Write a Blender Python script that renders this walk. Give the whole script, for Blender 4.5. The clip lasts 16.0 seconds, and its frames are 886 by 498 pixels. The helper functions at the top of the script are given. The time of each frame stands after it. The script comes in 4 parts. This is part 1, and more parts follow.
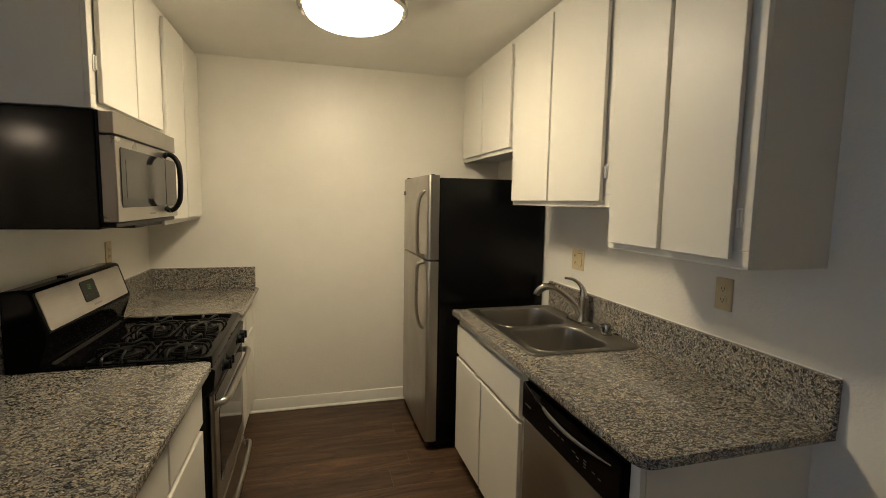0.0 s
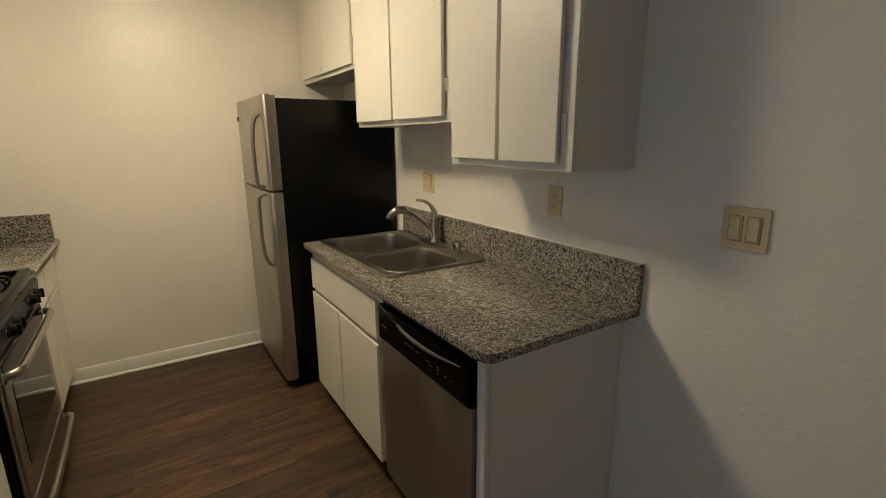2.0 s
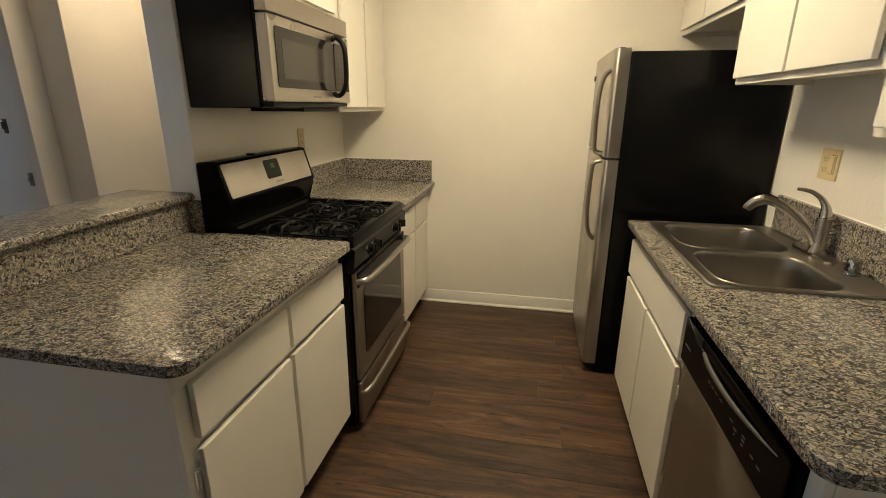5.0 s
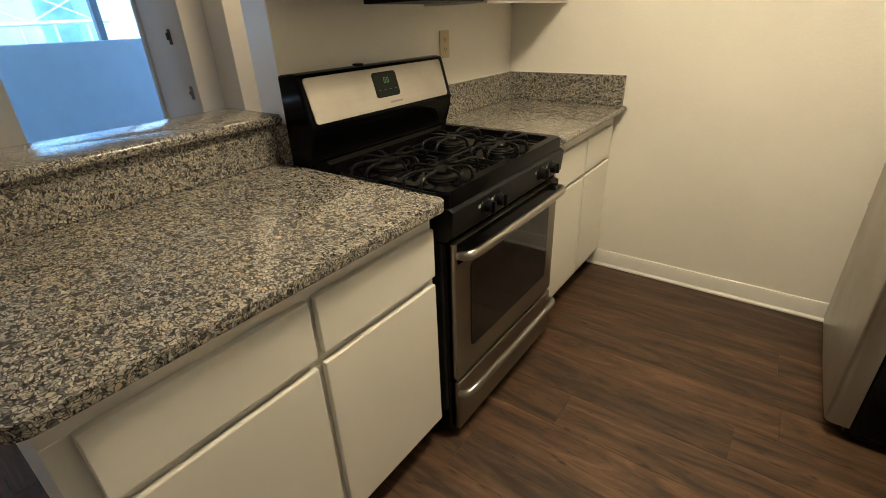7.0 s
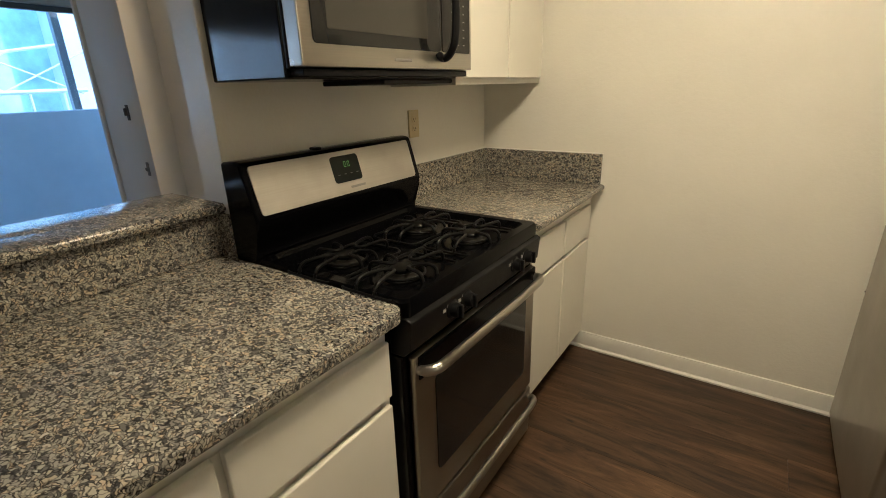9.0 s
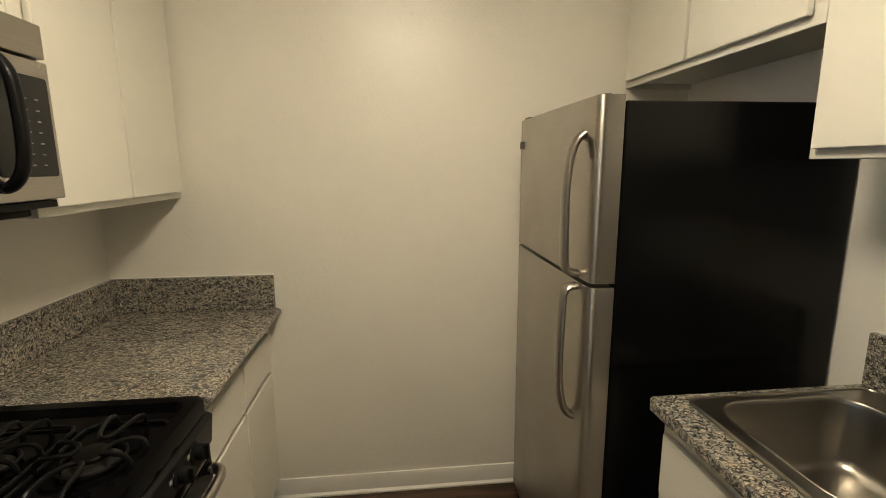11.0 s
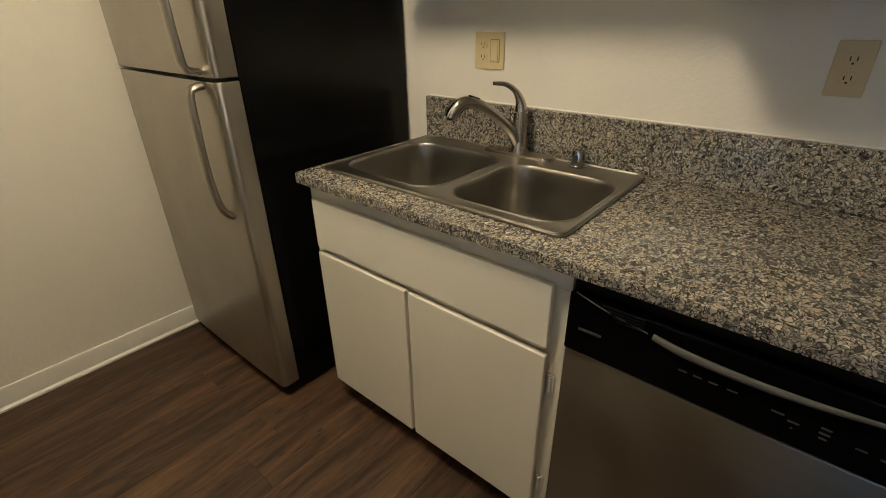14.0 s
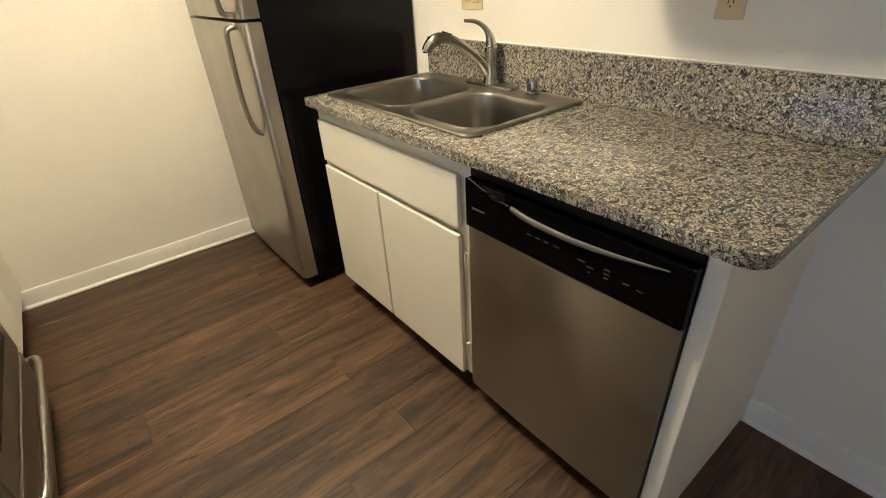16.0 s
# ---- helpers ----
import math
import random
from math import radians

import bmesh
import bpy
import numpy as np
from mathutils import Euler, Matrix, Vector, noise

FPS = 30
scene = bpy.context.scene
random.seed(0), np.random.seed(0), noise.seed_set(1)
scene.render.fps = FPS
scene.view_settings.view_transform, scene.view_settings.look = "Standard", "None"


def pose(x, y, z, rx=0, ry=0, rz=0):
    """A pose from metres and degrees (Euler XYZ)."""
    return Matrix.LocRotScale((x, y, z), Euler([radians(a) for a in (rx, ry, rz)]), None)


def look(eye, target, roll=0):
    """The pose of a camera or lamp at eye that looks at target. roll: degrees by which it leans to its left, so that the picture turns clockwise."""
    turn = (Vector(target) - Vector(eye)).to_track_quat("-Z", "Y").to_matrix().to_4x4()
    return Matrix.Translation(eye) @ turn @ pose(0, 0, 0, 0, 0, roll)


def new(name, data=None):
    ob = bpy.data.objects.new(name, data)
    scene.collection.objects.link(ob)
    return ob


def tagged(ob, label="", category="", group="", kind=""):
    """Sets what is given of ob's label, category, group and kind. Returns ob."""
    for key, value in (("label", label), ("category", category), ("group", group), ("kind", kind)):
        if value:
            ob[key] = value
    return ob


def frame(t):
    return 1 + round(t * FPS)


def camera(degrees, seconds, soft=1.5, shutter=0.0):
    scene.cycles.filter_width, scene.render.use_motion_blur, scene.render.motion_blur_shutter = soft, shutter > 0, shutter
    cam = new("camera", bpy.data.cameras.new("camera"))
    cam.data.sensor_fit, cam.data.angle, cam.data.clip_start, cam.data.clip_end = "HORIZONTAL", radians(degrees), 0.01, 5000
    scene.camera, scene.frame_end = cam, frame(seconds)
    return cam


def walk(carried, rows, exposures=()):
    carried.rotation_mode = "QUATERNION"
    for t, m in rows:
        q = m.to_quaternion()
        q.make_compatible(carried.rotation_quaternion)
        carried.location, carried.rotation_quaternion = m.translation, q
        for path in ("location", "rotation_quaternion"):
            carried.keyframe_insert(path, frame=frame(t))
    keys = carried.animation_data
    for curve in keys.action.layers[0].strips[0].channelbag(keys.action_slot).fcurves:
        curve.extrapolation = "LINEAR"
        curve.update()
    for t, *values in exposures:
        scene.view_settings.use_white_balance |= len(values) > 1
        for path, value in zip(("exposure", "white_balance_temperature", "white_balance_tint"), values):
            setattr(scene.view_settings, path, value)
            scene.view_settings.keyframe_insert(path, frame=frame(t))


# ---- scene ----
cam = camera(87.3, 16.0, 0.9)
PATH = [
    (0, (0.843, 0.794, 1.529), (1.379, 2.71, 1.326), 1.0),
    (0.5, (0.862, 0.801, 1.541), (1.613, 2.647, 1.374), 1.3),
    (1, (0.885, 0.817, 1.52), (1.823, 2.573, 1.325), 1.2),
    (1.5, (0.917, 0.838, 1.484), (1.947, 2.52, 1.154), 0.5),
    (2, (0.926, 0.824, 1.458), (1.971, 2.465, 0.993), -0.4),
    (2.5, (0.926, 0.808, 1.447), (1.941, 2.438, 0.89), -0.8),
    (3, (0.941, 0.809, 1.432), (1.883, 2.46, 0.81), -0.5),
    (3.5, (1.001, 0.803, 1.429), (1.775, 2.536, 0.798), 0.3),
    (4, (1.078, 0.8, 1.434), (1.494, 2.665, 0.844), 1.2),
    (4.5, (1.109, 0.838, 1.444), (1.085, 2.755, 0.874), -0.3),
    (5, (1.15, 1.025, 1.426), (0.789, 2.901, 0.834), 0.5),
    (5.2, (1.159, 1.098, 1.425), (0.693, 2.942, 0.809), 0.5),
    (7.3, (1.139, 1.832, 1.307), (0.035, 3.201, 0.351), -3.2),
    (7.5, (1.113, 1.883, 1.291), (0.007, 3.224, 0.302), -3.7),
    (8, (1.086, 1.933, 1.301), (0.034, 3.321, 0.317), -4.4),
    (8.2, (1.083, 1.938, 1.317), (0.014, 3.351, 0.386), -4.5),
    (10.3, (1.069, 2.02, 1.497), (0.416, 3.883, 1.178), -2.0),
    (10.5, (1.043, 2.093, 1.512), (0.614, 4.019, 1.187), -1.7),
    (11, (0.961, 2.252, 1.506), (1.167, 4.209, 1.153), -0.3),
    (11.5, (0.771, 2.362, 1.488), (1.549, 4.157, 1.076), 1.2),
    (12, (0.671, 2.394, 1.464), (1.701, 4.03, 0.952), 2.9),
    (12.5, (0.64, 2.388, 1.441), (1.745, 3.95, 0.857), 2.9),
    (13, (0.662, 2.367, 1.43), (1.883, 3.812, 0.78), 1.1),
    (13.5, (0.75, 2.295, 1.393), (2.169, 3.457, 0.596), 0.4),
    (14, (0.855, 2.074, 1.341), (2.213, 3.229, 0.434), -0.9),
    (14.5, (0.902, 1.862, 1.326), (2.201, 2.963, 0.276), -1.5),
    (15, (0.852, 1.718, 1.294), (2.142, 2.71, 0.131), -1.9),
    (15.5, (0.783, 1.565, 1.295), (2.051, 2.622, 0.166), -2.2),
    (16, (0.881, 1.535, 1.301), (1.927, 2.897, 0.276), -3.3),
]
EXPOSURES = [(0.0, 0.45, 6180, 10), (1.5, 0.34, 6260, 10), (3.5, 0.82, 6340, 10), (5.0, 0.86, 6420, 10), (7.5, 1.08, 6150, 10), (8.2, 0.93, 6150, 10), (10.3, 0.62, 5950, 10), (11.0, 0.38, 5950, 10),
             (12.5, 0.03, 6000, 10), (13.5, 0.28, 6100, 10), (14.5, 0.78, 6300, 10), (15.0, 1.12, 6370, 10), (15.5, 1.36, 6330, 10), (16.0, 1.50, 6020, 10)]
LAMP, HALL, LIVING, LIVING_W = 41.0, 21.0, 33.0, 5.0
walk(cam, [(t, look(eye, target, roll)) for t, eye, target, roll in PATH], EXPOSURES)

# ---- world and light ----
world = bpy.data.worlds.new("world")
scene.world = world
world.use_nodes = True
sky = world.node_tree.nodes.new("ShaderNodeTexSky")
sky.sky_type, sky.sun_disc = "NISHITA", False
sky.sun_elevation, sky.sun_rotation = radians(51), radians(56)
world.node_tree.nodes["Background"].inputs[1].default_value = 0.50
cool = world.node_tree.nodes.new("ShaderNodeMix")
cool.data_type, cool.blend_type = "RGBA", "MULTIPLY"
cool.inputs[0].default_value, cool.inputs[7].default_value = 1.0, (0.35, 0.70, 1.0, 1)
world.node_tree.links.new(sky.outputs[0], cool.inputs[6])
world.node_tree.links.new(cool.outputs[2], world.node_tree.nodes["Background"].inputs[0])
sun = new("sun", bpy.data.lights.new("sun", "SUN"))
sun.data.energy, sun.data.angle, sun.data.color = 2.5, radians(0.5), (0.86, 0.94, 1.0)
sun.matrix_world = look((6, 4, 9), (0, 0, 0))


def window_light(name, eye, target, width, height, watts):
    """Skylight that enters by a window's opening."""
    lamp = new(name, bpy.data.lights.new(name, "AREA"))
    lamp.data.shape, lamp.data.size, lamp.data.size_y = "RECTANGLE", width, height
    lamp.data.energy, lamp.data.color = watts, (0.76, 0.87, 1.0)
    lamp.matrix_world = look(eye, target)


window_light("skylight_by_living_window", (-3.52, 0.30, 1.50), (0, 0.30, 1.2), 1.4, 0.85, LIVING_W)

# ---- plan, in metres ----
EAST, WEST, NORTH, SOUTH, FAR_WEST = 2.245, -0.20, 4.235, -4.6, -3.6
CEIL, TOP = 2.46, 0.91
OPEN_Y = 2.70       # the kitchen's west wall begins here; south of it the bar opening
NICHE = 4.0         # north end of the dining nook


# ---- materials ----
def material(name, colour=(0.8, 0.8, 0.8), rough=0.5, metal=0.0, coat=0.0):
    m = bpy.data.materials.new(name)
    m.use_nodes = True
    b = m.node_tree.nodes["Principled BSDF"]
    b.inputs["Base Color"].default_value = (*colour, 1)
    b.inputs["Roughness"].default_value = rough
    b.inputs["Metallic"].default_value = metal
    b.inputs["Coat Weight"].default_value = coat
    return m, m.node_tree.nodes, m.node_tree.links, b


def node(nodes, kind, **inputs):
    n = nodes.new(kind)
    for key, value in inputs.items():
        n.inputs[key.replace("_", " ")].default_value = value
    return n


def coords(nodes, links, scale=(1, 1, 1)):
    tc = nodes.new("ShaderNodeTexCoord")
    mp = nodes.new("ShaderNodeMapping")
    mp.inputs["Scale"].default_value = scale
    links.new(tc.outputs["Object"], mp.inputs["Vector"])
    return mp.outputs[0]


def ramp(nodes, stops, interpolation="LINEAR"):
    r = nodes.new("ShaderNodeValToRGB")
    r.color_ramp.interpolation = interpolation
    els = r.color_ramp.elements
    while len(els) < len(stops):
        els.new(0.5)
    for e, (p, c) in zip(els, stops):
        e.position, e.color = p, (*c, 1)
    return r


def mix(nodes, links, fac, a, b, blend="MIX"):
    n = nodes.new("ShaderNodeMix")
    n.data_type, n.blend_type = "RGBA", blend
    for socket, value in ((n.inputs[0], fac), (n.inputs[6], a), (n.inputs[7], b)):
        if isinstance(value, bpy.types.NodeSocket):
            links.new(value, socket)
        elif isinstance(value, float):
            socket.default_value = value
        else:
            socket.default_value = (*value, 1)
    return n.outputs[2]


def bump(nodes, links, b, height, strength, distance):
    n = node(nodes, "ShaderNodeBump", Strength=strength, Distance=distance)
    links.new(height, n.inputs["Height"])
    links.new(n.outputs[0], b.inputs["Normal"])


def painted(name, colour, rough, grain=160.0, relief=0.25, spread=0.05, distance=0.002):
    """Paint with a faint blotch, uneven gloss and a fine relief."""
    m, n, l, b = material(name, colour, rough)
    c = coords(n, l)
    big = node(n, "ShaderNodeTexNoise", Scale=2.3, Detail=4.0, Roughness=0.6)
    fine = node(n, "ShaderNodeTexNoise", Scale=grain, Detail=3.0, Roughness=0.55)
    l.new(c, big.inputs["Vector"]), l.new(c, fine.inputs["Vector"])
    low, high = [tuple(v * (1 - s) for v in colour) for s in (spread, -spread * 0.4)]
    r = ramp(n, [(0.3, low), (0.7, high)])
    l.new(big.outputs[0], r.inputs[0])
    l.new(r.outputs[0], b.inputs["Base Color"])
    g = ramp(n, [(0.3, (rough * 0.85,) * 3), (0.75, (min(1, rough * 1.25),) * 3)])
    l.new(fine.outputs[0], g.inputs[0])
    l.new(g.outputs[0], b.inputs["Roughness"])
    bump(n, l, b, fine.outputs[0], relief, distance)
    return m


def steel(name, colour, rough, stretch, spread=0.12):
    """Brushed steel; the brushing runs along the axis that is stretched least."""
    m, n, l, b = material(name, colour, rough, 1.0)
    c = coords(n, l, stretch)
    brush = node(n, "ShaderNodeTexNoise", Scale=1.0, Detail=4.0, Roughness=0.65)
    l.new(c, brush.inputs["Vector"])
    c2 = coords(n, l)
    smear = node(n, "ShaderNodeTexNoise", Scale=5.0, Detail=3.0)
    l.new(c2, smear.inputs["Vector"])
    r = ramp(n, [(0.25, tuple(v * (1 - spread) for v in colour)), (0.75, tuple(min(1, v * (1 + spread)) for v in colour))])
    l.new(brush.outputs[0], r.inputs[0])
    l.new(r.outputs[0], b.inputs["Base Color"])
    g = ramp(n, [(0.3, (rough * 0.85,) * 3), (0.75, (rough * 1.3,) * 3)])
    l.new(smear.outputs[0], g.inputs[0])
    l.new(g.outputs[0], b.inputs["Roughness"])
    bump(n, l, b, brush.outputs[0], 0.03, 0.001)
    # level brushing smears reflections upright
    b.inputs["Anisotropic"].default_value = 0.75
    up = n.new("ShaderNodeCombineXYZ")
    up.inputs[2].default_value = 1.0
    l.new(up.outputs[0], b.inputs["Tangent"])
    return m


def granite_material():
    m, n, l, b = material("speckled_granite", (0.4, 0.36, 0.3), 0.16)
    c = coords(n, l)
    # grains lie like flakes: warped, and longer one way
    warp = node(n, "ShaderNodeTexNoise", Scale=58.0, Detail=1.5)
    l.new(c, warp.inputs["Vector"])
    add = n.new("ShaderNodeVectorMath")
    add.operation = "MULTIPLY_ADD"
    add.inputs[1].default_value = (0.028,) * 3
    l.new(warp.outputs["Color"], add.inputs[0]), l.new(c, add.inputs[2])
    turn = n.new("ShaderNodeMapping")
    turn.inputs["Rotation"].default_value = (0.3, 0.2, 0.6)
    turn.inputs["Scale"].default_value = (0.95, 1.95, 1.9)
    l.new(add.outputs[0], turn.inputs["Vector"])
    flake = node(n, "ShaderNodeTexVoronoi", Scale=82.0, Randomness=1.0)
    l.new(turn.outputs[0], flake.inputs["Vector"])
    hue = ramp(n, [(0.0, (0.07, 0.07, 0.073)), (0.14, (0.17, 0.167, 0.166)), (0.32, (0.33, 0.32, 0.295)), (0.70, (0.45, 0.43, 0.375)), (0.92, (0.48, 0.39, 0.30)), (1.0, (0.60, 0.585, 0.54))])
    sep = n.new("ShaderNodeSeparateColor")
    l.new(flake.outputs["Color"], sep.inputs[0]), l.new(sep.outputs[0], hue.inputs[0])

    edge = node(n, "ShaderNodeTexVoronoi", Scale=82.0, Randomness=1.0)
    edge.feature = "DISTANCE_TO_EDGE"
    l.new(turn.outputs[0], edge.inputs["Vector"])
    thin = ramp(n, [(0.055, (1, 1, 1)), (0.185, (0, 0, 0))])
    l.new(edge.outputs["Distance"], thin.inputs[0])
    cover = node(n, "ShaderNodeTexNoise", Scale=120.0, Detail=2.0, Roughness=0.6)
    l.new(c, cover.inputs["Vector"])
    where = ramp(n, [(0.36, (0.42, 0.42, 0.42)), (0.58, (1, 1, 1))])
    l.new(cover.outputs[0], where.inputs[0])
    seams = mix(n, l, 1.0, thin.outputs[0], where.outputs[0], "MULTIPLY")
    dark = mix(n, l, seams, hue.outputs[0], (0.020, 0.020, 0.024))
    drift = node(n, "ShaderNodeTexNoise", Scale=6.0, Detail=3.0)
    l.new(c, drift.inputs["Vector"])
    tone = ramp(n, [(0.3, (0.90, 0.90, 0.90)), (0.7, (1.08, 1.05, 0.97))])
    l.new(drift.outputs[0], tone.inputs[0])
    final = mix(n, l, 1.0, dark, tone.outputs[0], "MULTIPLY")
    l.new(final, b.inputs["Base Color"])
    g = ramp(n, [(0.35, (0.13,) * 3), (0.7, (0.19,) * 3)])
    l.new(drift.outputs[0], g.inputs[0]), l.new(g.outputs[0], b.inputs["Roughness"])
    return m


def plank_material():
    m, n, l, b = material("dark_vinyl_plank", (0.1, 0.07, 0.05), 0.4)
    tc = n.new("ShaderNodeTexCoord")
    info = n.new("ShaderNodeObjectInfo")
    shift = n.new("ShaderNodeVectorMath")
    shift.operation = "MULTIPLY_ADD"
    shift.inputs[1].default_value = (37.0, 11.0, 5.0)
    l.new(info.outputs["Random"], shift.inputs[0]), l.new(tc.outputs["Object"], shift.inputs[2])

    def streaks(sx, sy, detail, rough, distortion=0.0):
        mp = n.new("ShaderNodeMapping")
        mp.inputs["Scale"].default_value = (sx, sy, 1)
        l.new(shift.outputs[0], mp.inputs["Vector"])
        t = node(n, "ShaderNodeTexNoise", Scale=1.0, Detail=detail, Roughness=rough, Distortion=distortion)
        l.new(mp.outputs[0], t.inputs["Vector"])
        return t.outputs[0]

    broad, grain, pores = streaks(1.9, 11, 6.0, 0.66, 1.6), streaks(4, 70, 5.0, 0.65, 0.8), streaks(22, 420, 2.0, 0.6)
    r = ramp(n, [(0.28, (0.028, 0.0165, 0.0115)), (0.42, (0.058, 0.0330, 0.0200)), (0.52, (0.090, 0.0510, 0.0290)), (0.63, (0.124, 0.072, 0.040)), (0.80, (0.160, 0.101, 0.060))])
    l.new(broad, r.inputs[0])
    g = ramp(n, [(0.3, (0.76, 0.757, 0.755)), (0.5, (1.0, 1.0, 1.0)), (0.70, (1.22, 1.21, 1.19))])
    l.new(grain, g.inputs[0])
    p = ramp(n, [(0.30, (0.80, 0.78, 0.76)), (0.46, (1, 1, 1))])
    l.new(pores, p.inputs[0])
    tone = ramp(n, [(0.0, (0.74, 0.74, 0.76)), (0.5, (0.98, 0.97, 0.95)), (1.0, (1.26, 1.20, 1.12))])
    l.new(info.outputs["Random"], tone.inputs[0])
    col = mix(n, l, 1.0, r.outputs[0], g.outputs[0], "MULTIPLY")
    col = mix(n, l, 1.0, col, p.outputs[0], "MULTIPLY")
    col = mix(n, l, 1.0, col, tone.outputs[0], "MULTIPLY")
    # strips within a plank
    strip = streaks(0.9, 19, 2.0, 0.5, 0.6)
    st = ramp(n, [(0.36, (0.72, 0.72, 0.72)), (0.48, (0.97, 0.97, 0.965)), (0.56, (1.04, 1.04, 1.04)), (0.66, (1.24, 1.25, 1.26))])
    l.new(strip, st.inputs[0])
    col = mix(n, l, 1.0, col, st.outputs[0], "MULTIPLY")
    # short worn flecks and dark pits along the grain
    fleck = streaks(16, 120, 2.0, 0.5, 0.6)
    f = ramp(n, [(0.28, (0.48, 0.44, 0.40)), (0.36, (1, 1, 1)), (0.68, (1, 1, 1)), (0.76, (1.55, 1.48, 1.36))])
    l.new(fleck, f.inputs[0])
    col = mix(n, l, 1.0, col, f.outputs[0], "MULTIPLY")
    # small knots
    mp = n.new("ShaderNodeMapping")
    mp.inputs["Scale"].default_value = (5.0, 12.0, 1)
    l.new(shift.outputs[0], mp.inputs["Vector"])
    knot = node(n, "ShaderNodeTexVoronoi", Scale=1.0)
    l.new(mp.outputs[0], knot.inputs["Vector"])
    k = ramp(n, [(0.03, (1, 1, 1)), (0.11, (0, 0, 0))])
    l.new(knot.outputs["Distance"], k.inputs[0])
    col = mix(n, l, k.outputs[0], col, (0.022, 0.015, 0.012))
    l.new(col, b.inputs["Base Color"])
    b.inputs["Specular IOR Level"].default_value = 0.4
    rr = ramp(n, [(0.3, (0.42,) * 3), (0.7, (0.56,) * 3)])
    l.new(grain, rr.inputs[0]), l.new(rr.outputs[0], b.inputs["Roughness"])
    bump(n, l, b, grain, 0.12, 0.001)
    return m


WALL = painted("wall_paint", (0.83, 0.80, 0.73), 0.34, 75.0, 0.45, 0.04, 0.003)
CEILING = painted("ceiling_paint", (0.80, 0.78, 0.72), 0.6, 90.0, 0.4, 0.04, 0.003)
CABINET = painted("cabinet_paint", (0.78, 0.755, 0.68), 0.43, 60.0, 0.10, 0.03, 0.0015)
TRIM = painted("trim_paint", (0.79, 0.77, 0.72), 0.38, 70.0, 0.12, 0.04)
# very dark brown for the recessed toe kicks, unlike the cream cabinet parts
RECESS = painted("toe_kick_dark_brown", (0.05, 0.042, 0.036), 0.6, 60.0, 0.1, 0.2)
GRANITE = granite_material()
PLANK = plank_material()
SUBFLOOR = painted("floor_joint", (0.035, 0.025, 0.02), 0.8)
STEEL_V = steel("brushed_steel_doors", (0.40, 0.375, 0.335), 0.34, (260, 4, 260), 0.05)
STEEL_H = steel("brushed_steel_trim", (0.43, 0.41, 0.375), 0.30, (260, 5, 260), 0.05)
# darker, browner copy: the floor's dark reflection is put into the base colour
STEEL_DARK = steel("floor_tinted_brushed_steel", (0.28, 0.25, 0.212), 0.33, (260, 4, 260), 0.05)
STEEL_MATT = steel("matt_brushed_steel", (0.50, 0.47, 0.42), 0.68, (260, 4, 260), 0.04)
STEEL_MATT.node_tree.nodes["Principled BSDF"].inputs["Anisotropic"].default_value = 0.0
STEEL_SINK = steel("satin_sink_steel", (0.37, 0.35, 0.315), 0.33, (8, 120, 120), 0.03)
STEEL_SINK.node_tree.nodes["Principled BSDF"].inputs["Anisotropic"].default_value = 0.0
NICKEL = steel("brushed_nickel", (0.44, 0.41, 0.37), 0.25, (90, 90, 90), 0.06)
CHROME = material("chrome", (0.42, 0.42, 0.42), 0.16, 1.0)[0]
BLACK = painted("black_case_enamel", (0.004, 0.004, 0.0045), 0.22, 300.0, 0.12, 0.2, 0.0008)
GLOSS = painted("black_gloss_enamel", (0.0025, 0.0025, 0.003), 0.12, 40.0, 0.02, 0.2, 0.0005)
PLASTIC = painted("black_plastic", (0.007, 0.007, 0.008), 0.34, 200.0, 0.08, 0.2, 0.0006)
CASE = painted("black_glossy_case", (0.004, 0.004, 0.0045), 0.11, 200.0, 0.04, 0.2, 0.0005)
IRON = painted("cast_iron", (0.005, 0.005, 0.0055), 0.36, 400.0, 0.2, 0.3, 0.001)
DARK_GLASS = material("dark_oven_glass", (0.012, 0.012, 0.012), 0.07)[0]
MESH_GLASS = material("microwave_window", (0.034, 0.032, 0.028), 0.2)[0]
IVORY = painted("ivory_plastic", (0.66, 0.55, 0.33), 0.35, 90.0, 0.05, 0.05)
GAP = material("ivory_gap_shade", (0.20, 0.155, 0.08), 0.6)[0]
SLOT = material("dark_slot", (0.02, 0.018, 0.015), 0.6)[0]
CAP = material("burner_cap_enamel", (0.004, 0.004, 0.004), 0.30)[0]
MARK = material("printed_mark", (0.05, 0.05, 0.05), 0.5)[0]
WHITE_MARK = material("white_printed_mark", (0.32, 0.31, 0.29), 0.5)[0]
GREY_MARK = material("grey_badge", (0.22, 0.21, 0.20), 0.4)[0]
DISPLAY = material("display_glass", (0.006, 0.008, 0.007), 0.12)[0]
BURNER = material("burner_alloy", (0.05, 0.047, 0.043), 0.5, 0.7)[0]
HANDLE_GREY = material("silver_plastic_trim", (0.10, 0.097, 0.09), 0.55)[0]
RUBBER = painted("black_rubber", (0.015, 0.015, 0.015), 0.7)
EXTERIOR = painted("exterior_stucco", (0.74, 0.75, 0.76), 0.8, 60.0, 0.4, 0.08)
# exterior stucco with the cyan cast of bright daylight put into its colour
YARD_WALL = painted("daylight_teal_stucco", (0.55, 0.73, 0.77), 0.8, 9.0, 0.5, 0.35)
RAIL_PAINT = painted("white_rail_paint", (0.8, 0.8, 0.8), 0.5)

